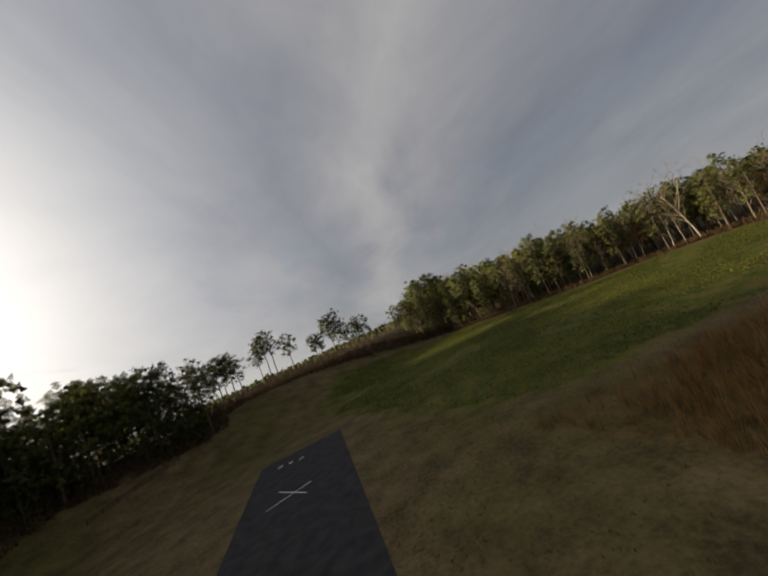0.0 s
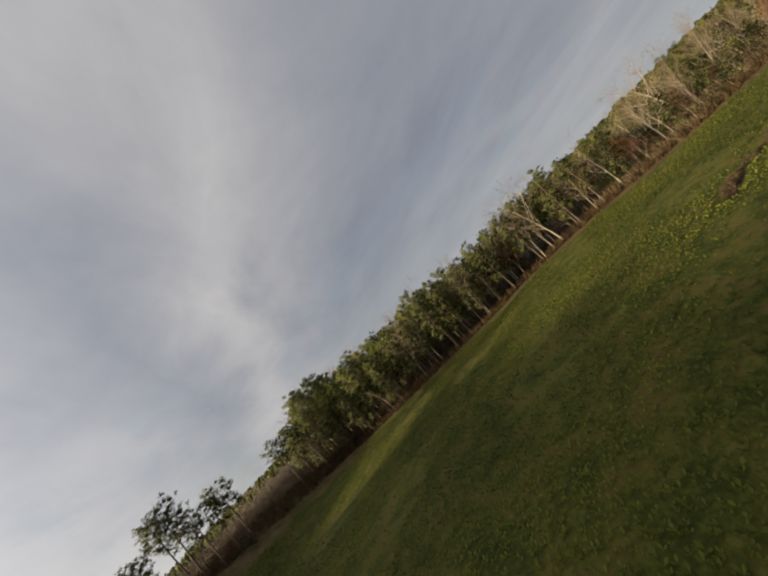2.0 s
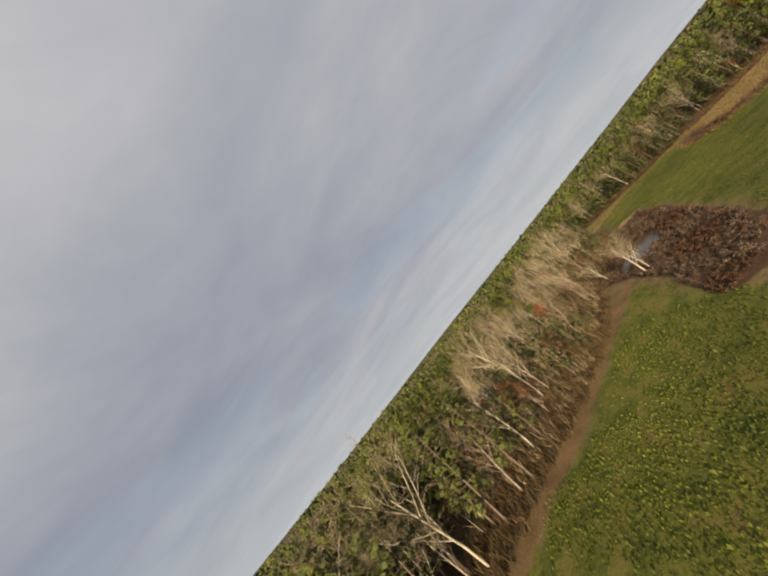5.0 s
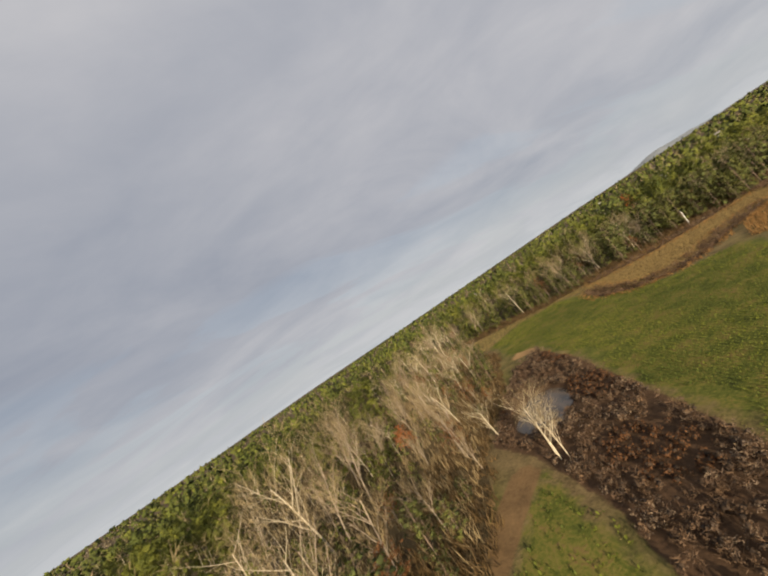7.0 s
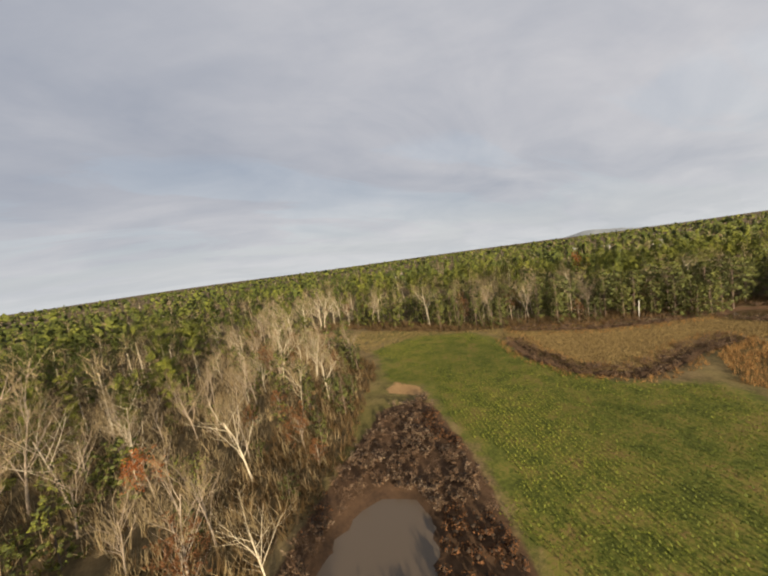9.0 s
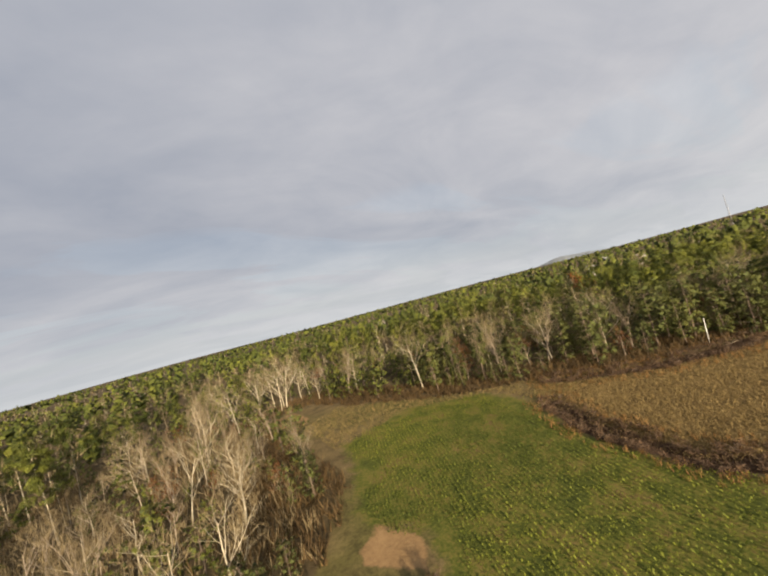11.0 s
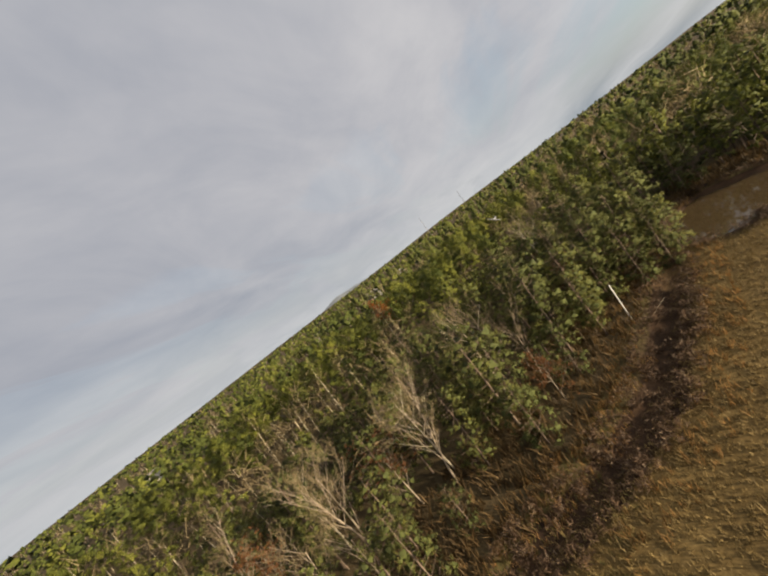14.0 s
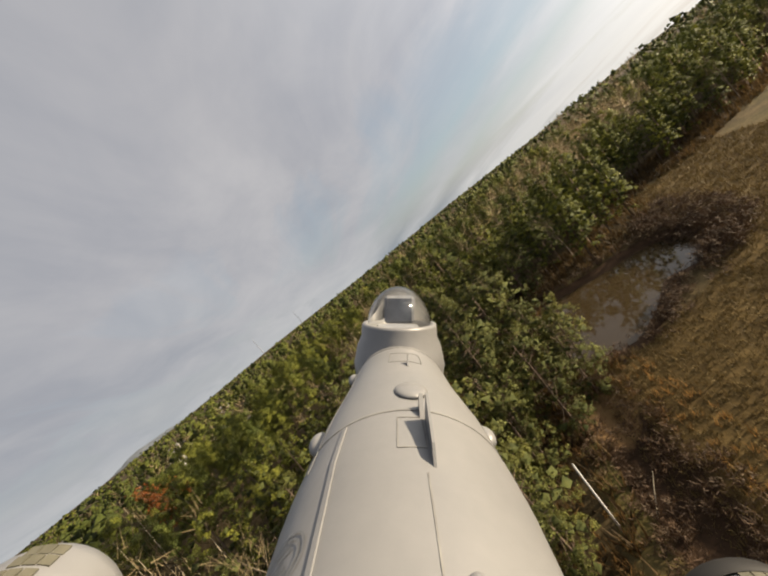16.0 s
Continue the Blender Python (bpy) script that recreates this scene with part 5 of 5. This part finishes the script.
def build_aircraft(m):
    ob = thing("model_aircraft", m, "light grey jet model aircraft with clear canopy in flight", "model aircraft")
    bm = bmesh.new()
    fine = np.concatenate([np.linspace(-0.20, 0.95, 60), [0.98, 1.0, 1.02, 1.04]])
    seg, rows = 48, []
    for d in fine:
        rows.append([bm.verts.new(skin_point(float(d), 2 * math.pi * k / seg)) for k in range(seg)])
    for p, q in zip(rows, rows[1:]):
        for k in range(seg):
            bm.faces.new((p[k], p[(k + 1) % seg], q[(k + 1) % seg], q[k]))
    bm.faces.new(rows[0][::-1])
    bm.faces.new(rows[-1])
    part("fuselage", bm, SKIN, ob, smooth=True)
    # canopy with its frame and what is seen inside it
    bm = bmesh.new()
    rows = []
    for y, rx, rz in ((-0.200, 0.096, 0.150), (-0.165, 0.1010, 0.156), (-0.128, 0.0940, 0.140), (-0.106, 0.0850, 0.125), (-0.084, 0.0840, 0.122), (-0.079, 0.0825, 0.120), (-0.078, 0.0735, 0.111), (-0.098, 0.0715, 0.108)):
        rows.append([bm.verts.new((0.034 + rx * math.sin(t), y, -0.738 - rz * math.cos(t))) for t in np.linspace(0, 2 * math.pi, 48, endpoint=False)])
    for p, q in zip(rows, rows[1:]):
        for k in range(48):
            bm.faces.new((p[k], p[(k + 1) % 48], q[(k + 1) % 48], q[k]))
    bm.faces.new(rows[-1])
    bmesh.ops.recalc_face_normals(bm, faces=bm.faces[:])
    part("canopy_frame", bm, SKIN, ob, smooth=True)
    bm = bmesh.new()
    ellipsoid(bm, (0.034, -0.086, -0.738), (0.072, 0.090, 0.109), cut=-0.082, seg=40)
    canopy = part("canopy", bm, CLEAR, ob, "clear moulded plastic canopy", smooth=True)
    canopy.visible_shadow = False
    bm = bmesh.new()
    box(bm, (0.100, 0.006, 0.15), Matrix.Translation((0.034, -0.094, -0.745)), 0.002)
    part("cockpit_floor", bm, COCKPIT, ob)
    bm = bmesh.new()
    box(bm, (0.066, 0.062, 0.018), Matrix.Translation((0.034, -0.048, -0.722)), 0.006)
    part("seat_back", bm, COCKPIT, ob, "dark grey seat back under the canopy")
    # panel lines
    bm = bmesh.new()
    ribbon(bm, [(0.335, a) for a in np.linspace(-1.45, 1.45, 40)], 0.0012, False, 0.0006)
    part("panel_seam", bm, SEAM, ob)
    bm = bmesh.new()
    ribbon(bm, [(0.595, a) for a in np.linspace(-1.2, 1.2, 30)], 0.0012, False, 0.0006)
    part("panel_seam", bm, SEAM, ob)
    bm = bmesh.new()
    ribbon(bm, [(d, -0.62) for d in np.linspace(0.05, 0.33, 16)], 0.0022, True, 0.0016)
    part("cable_cover", bm, SKIN, ob)
    bm = bmesh.new()
    ribbon(bm, [(d, 0.10) for d in np.linspace(0.10, 0.24, 10)], 0.0006, True, 0.0004)
    part("panel_seam", bm, SEAM, ob)
    for a in (-1.02, 1.15):
        bm = bmesh.new()
        ribbon(bm, [(d, a) for d in np.linspace(0.30, 0.58, 16)], 0.0008, True, 0.0005)
        part("panel_seam", bm, SEAM, ob)
    for d0, d1, a0, a1 in ((0.505, 0.555, -0.22, 0.36), (0.27, 0.32, -0.10, 0.12)):
        bm = bmesh.new()
        for a in (a0, a1):
            ribbon(bm, [(d, a) for d in np.linspace(d0, d1, 6)], 0.0006, True, 0.0005)
        for d in (d0, d1):
            ribbon(bm, [(d, a) for a in np.linspace(a0, a1, 10)], 0.0006, False, 0.0005)
        part("hatch_outline", bm, SEAM, ob)
    # blade antennas on the spine
    def blade(name, d0, d1, tall, a, thick):
        bm = bmesh.new()
        b0, b1 = skin_point(d0, a, -0.002), skin_point(d1, a, -0.002)
        t1, t0 = b1 + Vector((0, tall, 0.006)), b0 + Vector((0, tall * 0.55, -0.012))
        vs = []
        for sx in (-thick, thick):
            vs.append([bm.verts.new(p + Vector((sx, 0, 0))) for p in (b0, b1, t1, t0)])
        bm.faces.new(vs[0])
        bm.faces.new(vs[1][::-1])
        for k in range(4):
            bm.faces.new((vs[0][k], vs[1][k], vs[1][(k + 1) % 4], vs[0][(k + 1) % 4]))
        part(name, bm, SKIN, ob, "thin grey blade antenna")

    blade("antenna", 0.245, 0.318, 0.030, 0.16, 0.0012)
    blade("antenna", 0.315, 0.345, 0.018, 0.13, 0.0022)
    blade("antenna", 0.475, 0.50, 0.016, 0.10, 0.0010)
    bm = bmesh.new()
    ellipsoid(bm, skin_point(0.385, 0.06, 0.0), (0.020, 0.006, 0.026))
    part("fairing", bm, SKIN, ob, smooth=True)
    bm = bmesh.new()
    ellipsoid(bm, skin_point(0.160, 0.26, 0.001), (0.0065, 0.0065, 0.0065))
    part("beacon", bm, SKIN, ob, "small domed light", smooth=True)
    # bulges on the flanks
    for d, a, rr in ((0.395, -1.40, 0.0130), (0.41, 1.40, 0.0130), (0.59, -1.36, 0.0115)):
        bm = bmesh.new()
        ellipsoid(bm, skin_point(d, a, 0.001), (rr, rr * 0.9, rr * 1.7))
        part("side_bulge", bm, SKIN, ob, smooth=True)
    # worn emblem on the left flank: ring and bars
    bm = bmesh.new()
    c_d, c_a, q = 0.205, -0.93, 14
    for r0 in (0.020, 0.0155):
        for k in range(q * 2):
            t0, t1 = math.pi * k / q, math.pi * (k + 1) / q
            pts = [skin_point(c_d + (r0 + e) * math.cos(t), c_a + (r0 + e) * math.sin(t) / 0.1, 0.0007) for t, e in ((t0, 0), (t1, 0), (t1, 0.0016), (t0, 0.0016))]
            bm.faces.new([bm.verts.new(p) for p in pts])
    for k in range(5):
        u = -0.010 + 0.005 * k
        pts = [skin_point(c_d + u + du, c_a + s / 0.1, 0.0007) for du, s in ((0, -0.009 + 0.003 * (k % 2)), (0.0022, -0.009 + 0.003 * (k % 2)), (0.0022, 0.010 - 0.003 * (k % 3)), (0, 0.010 - 0.003 * (k % 3)))]
        bm.faces.new([bm.verts.new(p) for p in pts])
    part("emblem", bm, EMBLEM, ob, "faint grey round emblem")
    # wing stubs and engine nacelles
    bm = bmesh.new()
    rows = []
    for x in (-0.62, -0.30, 0.015, 0.33, 0.65):
        k = 1 - 0.30 * abs(x - 0.015) / 0.635
        rows.append([bm.verts.new((x, -0.225 + 0.012 * y * k, -(0.03 + z * 0.16 * k))) for z, y in ((-1, 0), (-0.3, 0.8), (0.35, 1.2), (0.8, 0.8), (1, 0), (0.8, -0.6), (0.2, -0.8), (-0.5, -0.5))])
    for p, r in zip(rows, rows[1:]):
        for k in range(8):
            bm.faces.new((p[k], p[(k + 1) % 8], r[(k + 1) % 8], r[k]))
    bm.faces.new(rows[0][::-1])
    bm.faces.new(rows[-1])
    part("wing", bm, SKIN, ob, smooth=True)

    def nacelle(cx, cy, front, turn, side, dark_lip):
        holder = Matrix.Translation((cx, cy, -front)) @ Matrix.Rotation(radians(turn), 4, "Y")
        bm = bmesh.new()
        lathe(bm, ((-0.26, 0.030), (-0.20, 0.044), (-0.10, 0.052), (-0.04, 0.053), (-0.012, 0.050), (0.0, 0.044), (0.001, 0.038), (-0.012, 0.034), (-0.05, 0.032)), 32)
        bm.transform(holder)
        body = part("nacelle", bm, SKIN, ob, smooth=True)
        bm = bmesh.new()
        rim = ((0.004, 0.0400), (0.008, 0.0440), (0.004, 0.0490), (-0.009, 0.0528), (-0.011, 0.0515)) if dark_lip else ((0.0005, 0.0390), (0.001, 0.0385))
        lathe(bm, ((-0.03, 0.036), (-0.006, 0.0365)) + rim, 32, False)
        bm.transform(holder)
        part("intake_lip", bm, INTAKE, body, "black intake lip", smooth=True)
        for i in range(4):
            for j in range(3):
                bm = bmesh.new()
                a = radians(90 + side * (6 - 9.5 * j + (3 if i > 1 else 0)))
                d = -0.014 - 0.0105 * i - (0.002 if i > 1 else 0)
                rad = 0.0503 + 0.0030 * min(1.0, i / 2)
                rot = Matrix.Translation((rad * math.cos(a), rad * math.sin(a), -d)) @ Matrix.Rotation(a - math.pi / 2, 4, "Z")
                box(bm, (0.0075, 0.0012, 0.008), rot)
                bm.transform(holder)
                part("louvre", bm, LOUVRE, body, "olive louvre slat")

    nacelle(-0.236, -0.230, 0.235, 8, 1, False)
    nacelle(0.270, -0.253, 0.240, -8, -1, True)


build_aircraft(attitude(*FLIGHT[-1][1:]))
